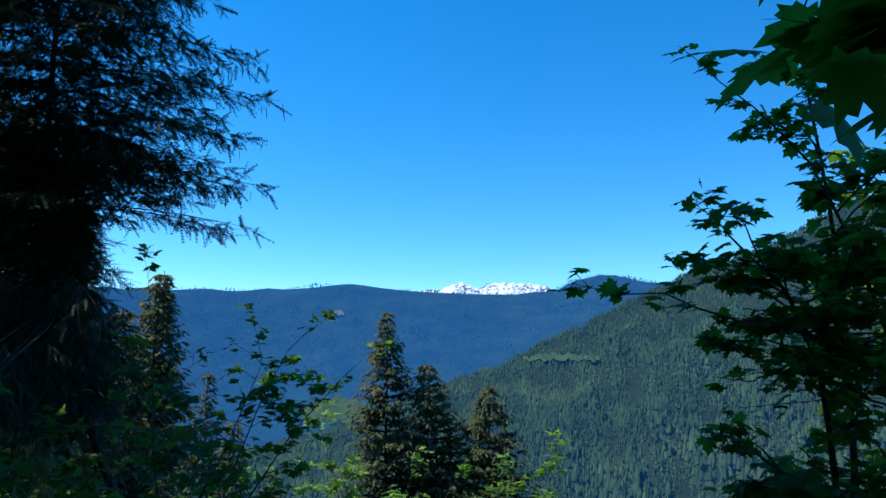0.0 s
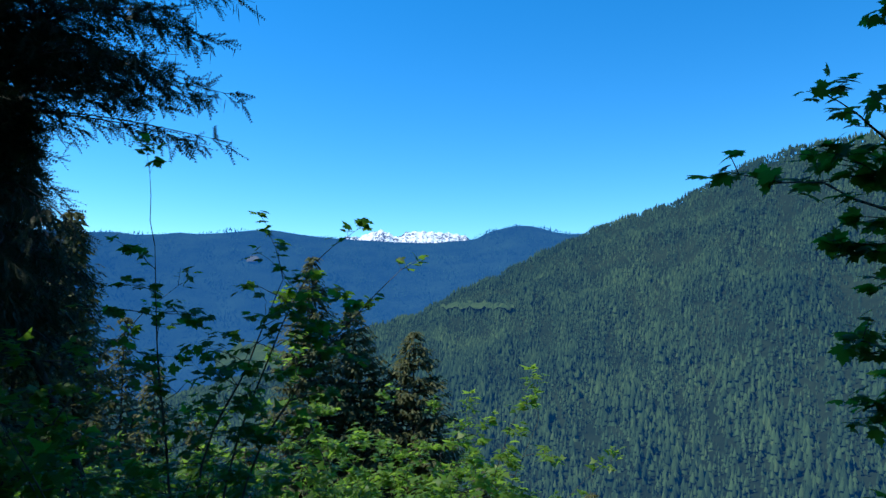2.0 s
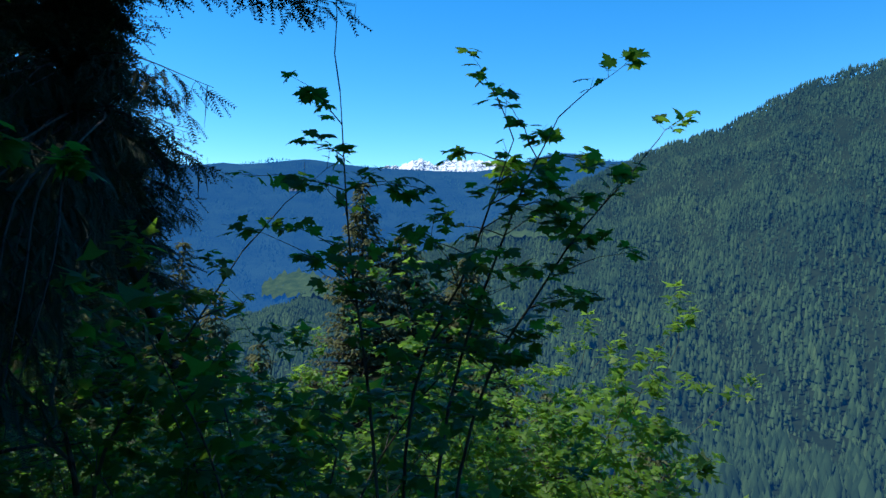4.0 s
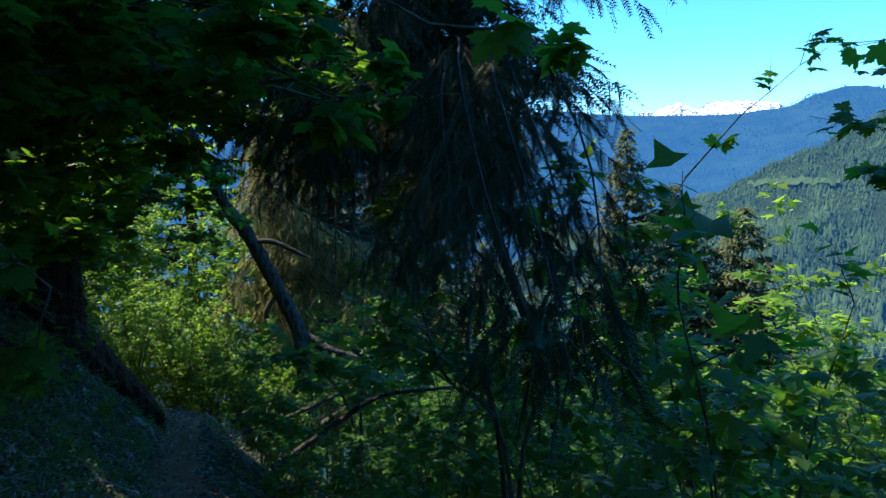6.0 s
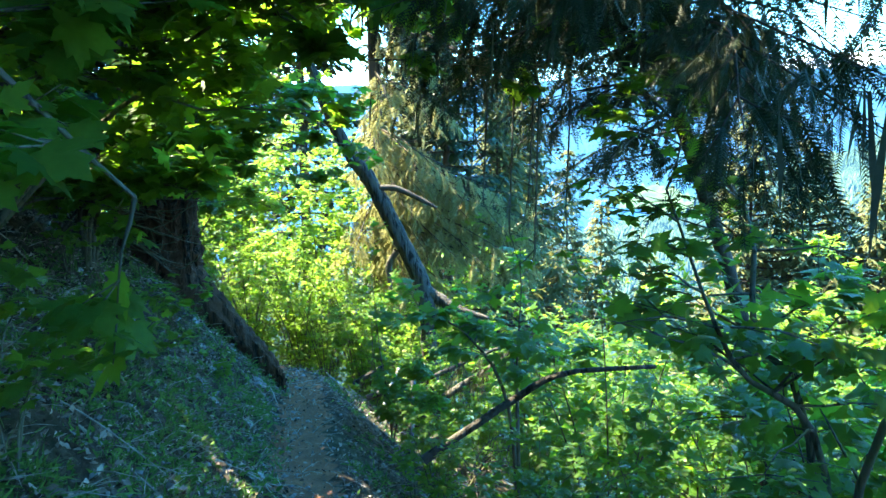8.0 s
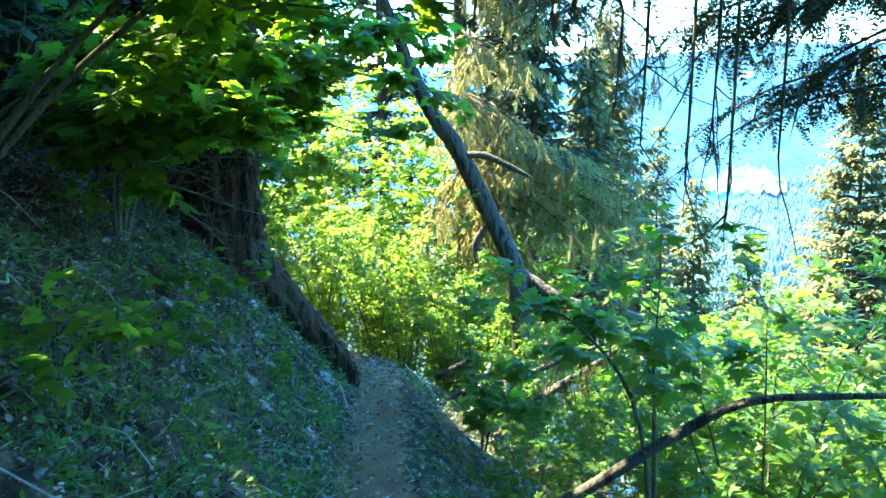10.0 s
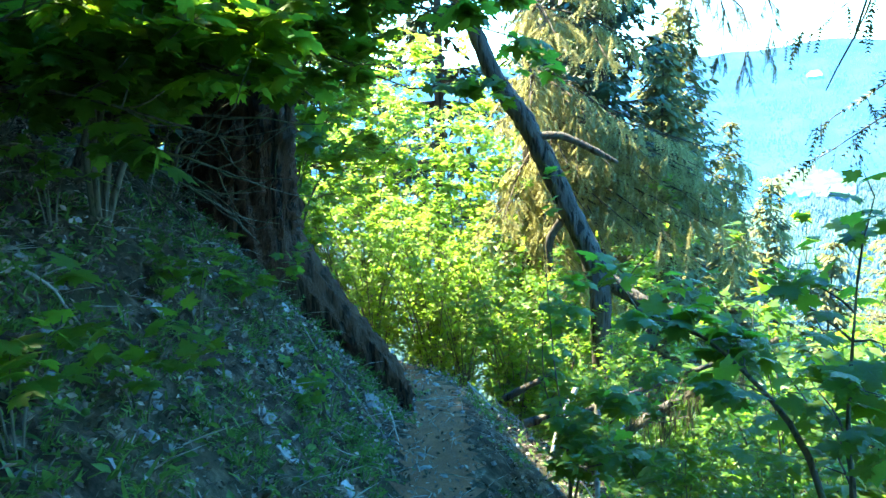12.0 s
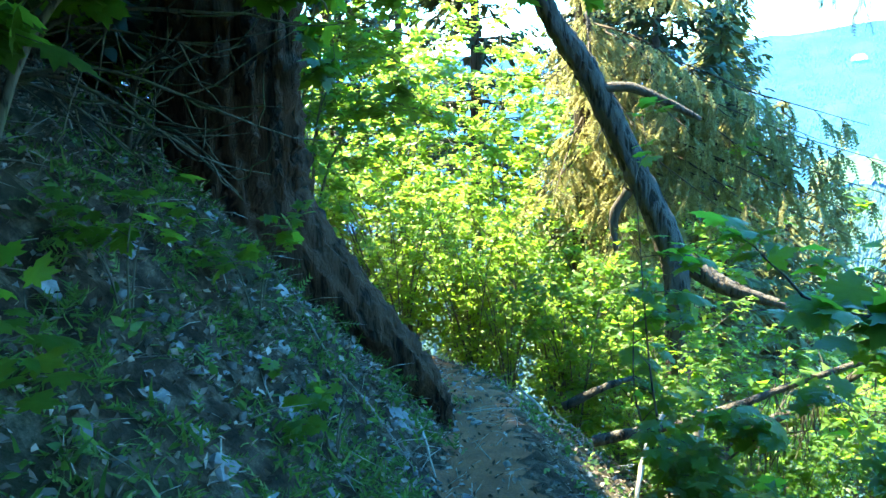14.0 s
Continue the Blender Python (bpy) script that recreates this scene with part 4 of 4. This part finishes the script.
maple("vine_maple", -5.9, 3.9, "arching maple on the bank above the trail", [rel(-5.9, 3.9, p) for p in (
    [(-5.7, 4.1, 1.2), (-5.2, 4.6, 2.0), (-4.5, 5.4, 2.3)], [(-5.6, 4.0, 1.0), (-5.2, 4.3, 1.5), (-4.9, 4.7, 1.55)], [(-6.0, 4.3, 1.0), (-6.0, 5.0, 1.5), (-5.7, 5.8, 1.6)],
    [(-5.7, 3.7, 1.2), (-4.9, 3.8, 2.2), (-4.0, 4.4, 2.6)], [(-5.8, 4.2, 0.8), (-5.6, 4.6, 1.0), (-5.3, 4.9, 0.6)],
    [(-5.5, 4.2, 1.3), (-4.8, 4.8, 1.6), (-4.2, 5.2, 1.3)], [(-5.4, 4.0, 1.5), (-4.6, 4.3, 1.9), (-3.7, 4.8, 1.45)], [(-5.5, 4.3, 1.2), (-4.9, 5.1, 1.45), (-4.4, 5.8, 1.35)])],
    size=0.115, branch=15, twigs=4, per=6, spread=0.7, r=0.022, floor=0.3)
maple("vine_maple", -8.3, 6.2, "arching maple on the bank above the trail", [rel(-8.3, 6.2, p) for p in (
    [(-7.6, 6.6, 0.9), (-6.6, 7.0, 1.6), (-5.9, 7.2, 1.75)], [(-7.5, 6.3, 1.2), (-6.3, 7.0, 1.8), (-5.3, 7.3, 2.1)], [(-7.7, 6.9, 1.0), (-6.7, 7.5, 1.6), (-6.2, 8.1, 1.7)],
    [(-7.4, 6.0, 1.4), (-6.2, 6.6, 2.1), (-5.0, 6.5, 2.5)])], size=0.13, branch=16, twigs=4, per=6, spread=0.7, r=0.02, floor=0.45)
maple("vine_maple", -7.9, 5.8, "arching maple whose leafy boughs hang over the trail", [rel(-7.9, 5.8, p) for p in (
    [(-7.4, 6.0, 1.2), (-6.4, 6.4, 1.7), (-5.6, 6.6, 1.35)], [(-7.3, 5.9, 1.3), (-6.2, 6.1, 1.9), (-5.1, 6.3, 1.6)], [(-7.5, 6.1, 1.1), (-6.7, 6.7, 1.5), (-6.0, 7.1, 1.2)],
    [(-7.2, 5.7, 1.4), (-6.0, 5.7, 2.1), (-4.8, 5.9, 1.85)], [(-7.4, 6.0, 1.3), (-6.3, 6.9, 1.9), (-5.4, 7.4, 1.6)])], size=0.13, branch=18, twigs=4, per=6, spread=0.65, r=0.02, floor=0.45)
# bare-stemmed maple at the downhill edge, with leaves before the dark fir
maple("vine_maple", -3.7, 6.35, "vine maple with crooked bare stems below the trail", [rel(-3.7, 6.35, p) for p in (
    [(-3.85, 6.35, -0.3), (-4.04, 6.46, 0.03), (-4.1, 6.72, 0.47), (-4.57, 7.05, 0.99), (-5.2, 7.2, 1.7)], [(-3.7, 6.3, -0.4), (-3.3, 6.4, 0.3), (-2.9, 6.6, 1.0)], [(-3.8, 6.3, -0.4), (-4.1, 6.2, 0.0), (-4.35, 6.4, 0.55)])],
    size=0.085, branch=16, twigs=4, per=4, spread=0.6, r=0.018, floor=0.35, picks=160)
maple("vine_maple", -5.75, 8.9, "young maple on a crooked pale stem below the trail", [rel(-5.75, 8.9, p) for p in (
    [(-5.78, 8.88, -1.44), (-5.84, 9.04, -1.03), (-5.86, 9.2, -0.46)], [(-5.9, 9.0, -1.4), (-6.4, 9.3, -0.9), (-6.9, 9.4, -0.75)])], size=0.13, branch=10, twigs=3, per=4, spread=0.45, r=0.022, floor=0.5)
maple("vine_maple", -7.45, 9.75, "young maple with bright hanging leaves at the trail's edge", [rel(-7.45, 9.75, p) for p in (
    [(-7.5, 9.8, -1.9), (-7.65, 9.88, -1.3), (-7.78, 9.95, -0.4)], [(-7.5, 9.8, -1.9), (-7.7, 9.85, -1.5), (-7.75, 9.9, -1.0)], [(-7.4, 9.8, -2.0), (-7.2, 9.9, -1.6), (-6.9, 9.8, -1.4)], [(-7.4, 9.7, -2.0), (-7.0, 9.5, -1.7), (-6.7, 9.3, -1.55)])], size=0.1, branch=12, twigs=3, per=4, spread=0.34, r=0.011, floor=0.35, picks=160)
# sunlit maple behind the great fir, sunlight put into its leaf colour
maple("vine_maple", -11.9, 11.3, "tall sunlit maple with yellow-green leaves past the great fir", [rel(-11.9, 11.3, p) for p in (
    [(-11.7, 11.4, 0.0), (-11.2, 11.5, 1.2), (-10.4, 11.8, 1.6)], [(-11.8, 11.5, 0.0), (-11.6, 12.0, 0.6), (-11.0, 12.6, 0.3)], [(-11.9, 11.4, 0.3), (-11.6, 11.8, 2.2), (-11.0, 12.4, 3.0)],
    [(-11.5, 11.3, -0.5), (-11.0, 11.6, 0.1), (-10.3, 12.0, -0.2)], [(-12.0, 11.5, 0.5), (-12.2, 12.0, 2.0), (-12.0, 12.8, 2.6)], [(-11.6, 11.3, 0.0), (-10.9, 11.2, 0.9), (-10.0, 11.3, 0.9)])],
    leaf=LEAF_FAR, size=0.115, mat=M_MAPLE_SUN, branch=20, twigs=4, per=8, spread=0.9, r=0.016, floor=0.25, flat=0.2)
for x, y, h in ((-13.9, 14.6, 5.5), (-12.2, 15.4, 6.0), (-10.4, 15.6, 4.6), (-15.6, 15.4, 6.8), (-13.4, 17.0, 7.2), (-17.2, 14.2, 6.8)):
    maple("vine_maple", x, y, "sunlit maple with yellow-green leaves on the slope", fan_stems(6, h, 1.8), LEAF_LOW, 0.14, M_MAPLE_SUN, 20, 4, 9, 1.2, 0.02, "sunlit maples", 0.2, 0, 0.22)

# seedlings on the bank
for x, y, h in ((-8.95, 8.55, 0.45), (-8.5, 7.75, 0.35), (-7.75, 7.0, 0.3), (-7.35, 6.45, 0.4), (-8.25, 8.35, 0.25), (-7.0, 6.0, 0.35), (-6.55, 5.3, 0.4), (-6.0, 5.0, 0.35), (-8.7, 7.2, 0.5), (-6.6, 8.6, 0.4), (-7.1, 9.5, 0.4)):
    maple("maple_seedling", x, y, "small maple seedling with bright leaves on the bank", fan_stems(4, h, 0.2), LEAF_NEAR, 0.075, M_MAPLE, 4, 1, 2.4, 0.13, 0.005, "maple seedlings", 0.4)

# ---- brush: a few kinds, then repeats ----
def brush(x, y, h, out, n, leaf, size, mat, label, group, branch=12, twigs=3, per=5, spread=0.55, floor=0.2):
    return maple("bush", x, y, label, fan_stems(n, h, out), leaf, size, mat, branch, twigs, per, spread, 0.014, group, floor)


# The first two kinds carry the leaf brightened to look sunlit.
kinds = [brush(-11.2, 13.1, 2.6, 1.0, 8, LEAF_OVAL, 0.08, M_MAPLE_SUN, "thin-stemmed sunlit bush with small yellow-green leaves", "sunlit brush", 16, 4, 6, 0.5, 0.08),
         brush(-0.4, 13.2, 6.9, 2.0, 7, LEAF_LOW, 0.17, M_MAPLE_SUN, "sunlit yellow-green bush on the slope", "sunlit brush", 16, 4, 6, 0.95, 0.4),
         brush(-2.6, 6.3, 3.0, 1.2, 7, LEAF_LOW, 0.14, M_MAPLE, "leafy green bush below the trail", "green brush", 13, 4, 5, 0.65, 0.08),
         brush(-5.3, 10.3, 3.1, 1.3, 7, LEAF_LOW, 0.14, M_MAPLE, "leafy green bush below the trail", "green brush", 13, 4, 5, 0.7, 0.08)]


def repeat(kind, x, y, s, turn):
    copy_thing(kinds[kind], pose(x, y, float(land(x, y)), 0, 0, turn) @ Matrix.Diagonal((s, s, s, 1)))


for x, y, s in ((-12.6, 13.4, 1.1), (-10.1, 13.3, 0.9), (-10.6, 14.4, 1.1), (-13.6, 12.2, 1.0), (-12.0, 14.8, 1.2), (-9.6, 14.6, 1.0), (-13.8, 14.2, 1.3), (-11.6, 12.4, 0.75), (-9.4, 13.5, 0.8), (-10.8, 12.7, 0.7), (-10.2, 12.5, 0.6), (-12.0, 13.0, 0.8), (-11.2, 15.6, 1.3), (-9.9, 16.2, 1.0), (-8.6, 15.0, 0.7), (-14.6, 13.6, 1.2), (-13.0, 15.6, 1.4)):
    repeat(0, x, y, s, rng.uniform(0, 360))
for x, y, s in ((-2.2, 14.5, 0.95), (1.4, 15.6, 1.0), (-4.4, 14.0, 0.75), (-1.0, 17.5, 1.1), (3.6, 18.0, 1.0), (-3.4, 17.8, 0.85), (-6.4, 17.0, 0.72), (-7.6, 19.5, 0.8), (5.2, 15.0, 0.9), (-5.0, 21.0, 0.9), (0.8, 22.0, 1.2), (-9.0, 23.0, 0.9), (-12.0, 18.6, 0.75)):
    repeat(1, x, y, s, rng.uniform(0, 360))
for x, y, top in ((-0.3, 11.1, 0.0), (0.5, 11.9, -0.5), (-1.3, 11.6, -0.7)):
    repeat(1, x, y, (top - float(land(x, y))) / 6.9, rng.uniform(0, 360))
for x, y, s, k in ((-1.0, 6.8, 0.8, 2), (0.6, 7.2, 0.8, 3), (-3.6, 7.4, 0.8, 2), (-0.6, 8.6, 1.2, 3), (-2.4, 8.3, 1.1, 2), (1.9, 6.2, 0.9, 2), (2.2, 8.6, 1.1, 3), (-3.8, 10.2, 1.1, 2), (-1.8, 10.6, 1.2, 3), (-4.6, 12.0, 1.1, 2),
                   (-6.4, 12.0, 0.9, 3), (-6.2, 10.6, 0.42, 2), (-7.4, 12.2, 0.45, 2), (-8.45, 12.25, 0.5, 3), (-8.0, 11.3, 0.3, 3), (-7.9, 14.0, 0.8, 3), (-6.2, 14.2, 1.0, 2), (-9.2, 12.1, 0.55, 2), (-4.2, 6.2, 0.42, 3), (-5.0, 7.1, 0.4, 2), (-3.0, 5.2, 0.5, 3), (-6.3, 8.5, 0.36, 2), (-2.3, 4.4, 0.45, 2), (0.3, 4.0, 0.5, 3), (1.0, 5.0, 0.6, 2)):
    repeat(k, x, y, s, rng.uniform(0, 360))
for x, y, s, k in ((-10.9, 7.2, 0.9, 2), (-10.4, 6.2, 0.8, 3), (-11.4, 8.2, 0.7, 3), (-12.2, 9.0, 0.6, 2), (-11.2, 9.2, 0.5, 2), (-10.6, 8.4, 0.5, 3), (-8.4, 5.6, 0.6, 2), (-7.2, 4.2, 0.7, 3), (-10.8, 8.0, 0.8, 2), (-10.9, 10.4, 0.6, 3)):
    repeat(k, x, y, s, rng.uniform(0, 360))

# ---- floor of the wood ----
def on_bank(n, u0, u1, s0=40, s1=215):
    """Places strewn beside the trail, between two distances from it, with the ground's own height."""
    i = rng.integers(s0, s1, n)
    u = rng.uniform(u0, u1, n)
    x = TP[i, 0] + TD[i, 1] * u + 0.05 * rng.standard_normal(n)
    y = TP[i, 1] - TD[i, 0] * u + 0.05 * rng.standard_normal(n)
    return np.column_stack([x, y, land(x, y)])


def litter(name, n, spans, shape, lo, hi, mat, label, category, lift=0.01, tip=0.5, clump=0):
    g = Heap()
    for u0, u1, share in spans:
        m = int(n * share)
        p = on_bank(m, u0, u1)
        if clump:
            c = p[rng.integers(0, m, m // clump + 1)]
            p = c[rng.integers(0, len(c), m)] + rng.standard_normal((m, 3)) * (0.07, 0.07, 0)
            p[:, 2] = land(p[:, 0], p[:, 1])
        p[:, 2] += lift * rng.uniform(0.2, 1.6, m)
        g.many(*shape, frames(turned(m, tip), np.array([-0.3, -0.3, 0.9]) + 0.45 * rng.standard_normal((m, 3))) * rng.uniform(lo, hi, m)[:, None, None], p)
    tagged(new(name, g.mesh(name, mat)), label, category, "", "stuff")


BLADE = (np.array([(-0.09, 0, 0), (0.09, 0, 0), (0.05, 0.55, 0.25), (-0.05, 0.55, 0.25), (0, 1, 0.3)], float), np.array([(0, 1, 2), (0, 2, 3), (3, 2, 4)]))
TWIG = (np.array([(-0.011, 0, 0), (0.011, 0, 0), (0.012, 0.4, 0.05), (-0.012, 0.4, 0.06), (0.008, 1, 0.0), (0, 0, 0.018), (0, 0.4, 0.075), (0.06, 0.62, 0.07)], float),
        np.array([(0, 1, 2), (0, 2, 3), (3, 2, 4), (1, 5, 6), (1, 6, 2), (5, 0, 3), (5, 3, 6), (6, 2, 4), (3, 6, 4), (2, 6, 7)]))
CHIP = (np.array([(-0.5, -0.35, 0), (0.45, -0.5, 0), (0.55, 0.3, 0), (-0.3, 0.5, 0), (-0.25, -0.2, 0.3), (0.25, -0.2, 0.26), (0.2, 0.2, 0.33), (-0.15, 0.2, 0.24)], float),
        np.array([(0, 1, 5), (0, 5, 4), (1, 2, 6), (1, 6, 5), (2, 3, 7), (2, 7, 6), (3, 0, 4), (3, 4, 7), (4, 5, 6), (4, 6, 7)]))
litter("dead_leaves", 52000, ((-2.8, -0.25, 0.8), (0.2, 1.6, 0.16), (-0.3, 0.2, 0.04)), LEAF_DRY, 0.015, 0.046, M_DEAD, "brown and grey fallen leaves on the bank", "leaf litter", 0.04, 0.8)
litter("herbs", 26000, ((-2.2, -0.28, 0.85), (0.3, 1.5, 0.15)), BLADE, 0.03, 0.1, M_HERB, "low green herbs and moss on the bank", "herbs", 0.02, 0.9, 45)
litter("small_leaves", 9000, ((-2.0, -0.3, 0.75), (0.3, 1.6, 0.25)), LEAF_OVAL, 0.025, 0.06, M_HERB, "small green seedlings on the bank", "herbs", 0.05, 0.5, 7)
litter("twigs", 5600, ((-2.8, -0.25, 0.72), (0.25, 1.8, 0.2), (-0.25, 0.25, 0.08)), TWIG, 0.06, 0.24, M_DEADWOOD, "thin dry twigs strewn on the ground", "twigs", 0.02, 0.25)
FROND = needle_sprig(5, 0.34, 0.3, 0.06)
litter("fronds", 6500, ((-2.0, -0.32, 0.85), (0.35, 1.5, 0.15)), FROND, 0.05, 0.13, M_HERB, "small feathery green fronds on the bank", "herbs", 0.03, 0.6, 6)
litter("gravel", 4000, ((-1.8, -0.25, 0.72), (-0.28, 0.28, 0.05), (0.25, 1.2, 0.23)), CHIP, 0.012, 0.055, M_STONE, "small pale stones strewn on the ground", "gravel", 0.004, 0.2)


def stone(x, y, size, flat, turn, label):
    bm = bmesh.new()
    bmesh.ops.create_icosphere(bm, subdivisions=2, radius=1.0)
    seed = Vector((x * 7.3, y * 5.1, size * 40))
    for v in bm.verts:
        k = 1 + 0.7 * noise.noise(v.co * 1.0 + seed) + 0.35 * noise.noise(v.co * 2.3 + seed)
        v.co = Vector((v.co.x * k, v.co.y * k * 0.75, max(-0.5, min(0.62, v.co.z)) * k * flat)) * size
    me = bpy.data.meshes.new("stone")
    bm.to_mesh(me)
    bm.free()
    me.materials.append(M_STONE)
    ob = tagged(new("stone", me), label, "stone", "stones on the bank")
    dx = (float(land(x + 0.1, y)) - float(land(x - 0.1, y))) / 0.2
    dy = (float(land(x, y + 0.1)) - float(land(x, y - 0.1))) / 0.2
    up = Vector((-dx, -dy, 1)).normalized()
    ob.matrix_world = Matrix.Translation((x, y, float(land(x, y)) - 0.05 * size)) @ Vector((0, 0, 1)).rotation_difference(up).to_matrix().to_4x4() @ pose(0, 0, 0, 0, 0, turn)
    return ob


stone(-8.66, 9.2, 0.12, 0.4, 20, "pale flat stone at the foot of the root")
stone(-9.15, 10.02, 0.17, 0.7, 60, "grey stone at the end of the root")
stone(-8.45, 7.5, 0.05, 0.45, 10, "pale stone half sunk in the bank")
stone(-8.1, 7.72, 0.045, 0.4, 50, "pale stone half sunk in the bank")
for k, p in enumerate(on_bank(60, -1.6, -0.3, 60, 190)):
    stone(p[0], p[1], rng.uniform(0.025, 0.07), rng.uniform(0.35, 0.7), rng.uniform(0, 360), "small grey stone in the leaf litter")
for k, p in enumerate(on_bank(9, -0.22, 0.3, 120, 200)):
    stone(p[0], p[1], rng.uniform(0.025, 0.055), rng.uniform(0.3, 0.6), rng.uniform(0, 360), "small flat stone trodden into the trail")


def stick(pts, r, mat, label, name="fallen_stick"):
    g = Heap()
    g.add(*tube(curve_through(pts, 12), r * np.linspace(1, 0.45, 12), 7, 0.1))
    tagged(new(name, g.mesh(name, mat, True)), label, "stick", "fallen sticks")


def laid(x, y, dx, dy, lift0=0.02, lift1=0.03):
    """A stick's line along the ground."""
    t = np.linspace(0, 1, 5)
    px, py = x + dx * t + 0.02 * rng.standard_normal(5), y + dy * t + 0.02 * rng.standard_normal(5)
    return np.column_stack([px, py, land(px, py) + lift0 + (lift1 - lift0) * t + 0.02 * np.sin(t * 3.14)])


stick([(-7.82, 10.6, -1.75), (-7.85, 10.35, -2.0), (-7.8, 10.1, -2.25)], 0.022, M_DEADWOOD, "bleached white broken stick standing by the trail")
stick([(-7.62, 10.6, -1.75), (-7.6, 10.5, -2.0), (-7.45, 10.2, -2.5)], 0.035, M_DEADWOOD, "pale barkless branch below the trail")
stick([(-5.85, 7.35, -1.15), (-5.4, 7.67, -0.82), (-5.1, 7.78, -0.64), (-4.6, 8.0, -0.6)], 0.03, M_BARK_LEAN, "lichen-grey branch slanting below the trail")
stick([(-8.4, 10.8, -2.25), (-7.9, 11.1, -2.1), (-7.4, 11.6, -1.9), (-6.9, 12.1, -1.7)], 0.04, M_BARK_LEAN, "dark fallen branch on the slope")
stick([(-8.9, 11.3, -2.3), (-8.6, 11.4, -2.1), (-8.45, 11.6, -2.05)], 0.04, M_BARK_LEAN, "dark forked snag beside the trail")
for p in on_bank(40, -2.0, -0.4, 70, 190):
    a, ln = rng.uniform(0, 6.283), rng.uniform(0.25, 0.8)
    stick(laid(p[0], p[1], ln * math.cos(a), ln * math.sin(a), 0.02, 0.05), rng.uniform(0.004, 0.009), M_DEADWOOD, "grey dry stick lying on the bank")
for p in on_bank(10, 0.4, 1.4, 70, 200):
    a, ln = rng.uniform(0, 6.283), rng.uniform(0.3, 0.9)
    stick(laid(p[0], p[1], ln * math.cos(a), ln * math.sin(a), 0.02, 0.12), rng.uniform(0.006, 0.016), M_DEADWOOD, "grey dry stick below the trail")


def dead_brush(x, y, n, reach, label, to):
    """Bare grey branches that lean out from one foot."""
    z = float(land(x, y))
    root, o = thing("dead_bush", (x, y, z), label, "dead branches")
    for k in range(n):
        d = unit(np.array(to) + 0.45 * rng.standard_normal(3) + (0, 0, 0.25))
        e = d * reach * rng.uniform(0.6, 1.1)
        P = curve_through([(0, 0, -0.1), e * 0.4 + (0, 0, 0.12), e + (0, 0, -0.1)], 10)
        g = Heap()
        g.add(*tube(P, rng.uniform(0.008, 0.02) * np.linspace(1, 0.25, 10), 5, 0.08))
        for m in range(7):
            q = P[rng.integers(3, 10)]
            w = unit(d + 0.8 * rng.standard_normal(3)) * reach * rng.uniform(0.15, 0.45)
            g.add(*tube(shoot(q, q + w, -0.03, 5), 0.005 * np.linspace(1, 0.4, 5), 4))
        part("branch", g.mesh("branch", M_STEM, True), root)


dead_brush(-9.6, 7.7, 9, 1.3, "tangle of bare grey branches on the bank", (0.9, 0.5, 0.15))
dead_brush(-9.0, 6.7, 9, 1.3, "tangle of bare grey branches on the bank", (0.7, 0.7, 0.1))
dead_brush(-9.9, 8.5, 6, 1.0, "tangle of bare grey branches on the bank", (0.8, -0.2, 0.0))
dead_brush(-7.2, 11.2, 8, 0.9, "tangle of bare branches below the trail", (0.3, -0.4, 0.3))
dead_brush(-6.9, 10.3, 8, 1.0, "tangle of bare branches below the trail", (0.5, 0.5, 0.35))
dead_brush(-6.4, 9.6, 7, 0.9, "tangle of bare branches below the trail", (0.6, 0.1, 0.3))


def hung_branch(pts, r, label):
    """A fallen bough with side twigs and tassels of lichen."""
    L = curve_through(pts, 16)
    root, o = thing("fallen_branch", tuple(L[0]), label, "branch")
    g = Heap()
    g.add(*tube(L - o, r * np.linspace(1, 0.35, 16), 8, 0.12))
    part("limb", g.mesh("limb", M_BARK_LEAN, True), root)
    ends = [L[4:]]
    for k in range(7):
        q = L[rng.integers(4, 15)]
        S = shoot(q, q + unit(L[-1] - L[0] + 0.9 * rng.standard_normal(3)) * rng.uniform(0.25, 0.7), -0.05, 7)
        w = Heap()
        w.add(*tube(S - o, 0.009 * np.linspace(1, 0.35, 7), 5, 0.1))
        part("twig", w.mesh("twig", M_BARK_LEAN, True), root)
        ends.append(S)
    ends = np.concatenate(ends)
    n = 420
    q = ends[rng.integers(0, len(ends), n)] + 0.03 * rng.standard_normal((n, 3))
    h = Heap()
    h.many(*STRAND, frames(np.array([0, 0, -1.0]) + 0.18 * rng.standard_normal((n, 3)), rng.standard_normal((n, 3))) * rng.uniform(0.08, 0.26, n)[:, None, None], q - o)
    part("lichen", h.mesh("lichen", M_LICHEN), root, "grey-green hanging tassels", "stuff")


hung_branch([(-8.0, 11.0, -2.75), (-7.7, 11.6, -2.4), (-7.35, 12.1, -2.16), (-6.7, 12.3, -1.6)], 0.06, "dark lichen-hung branch fallen across the slope")
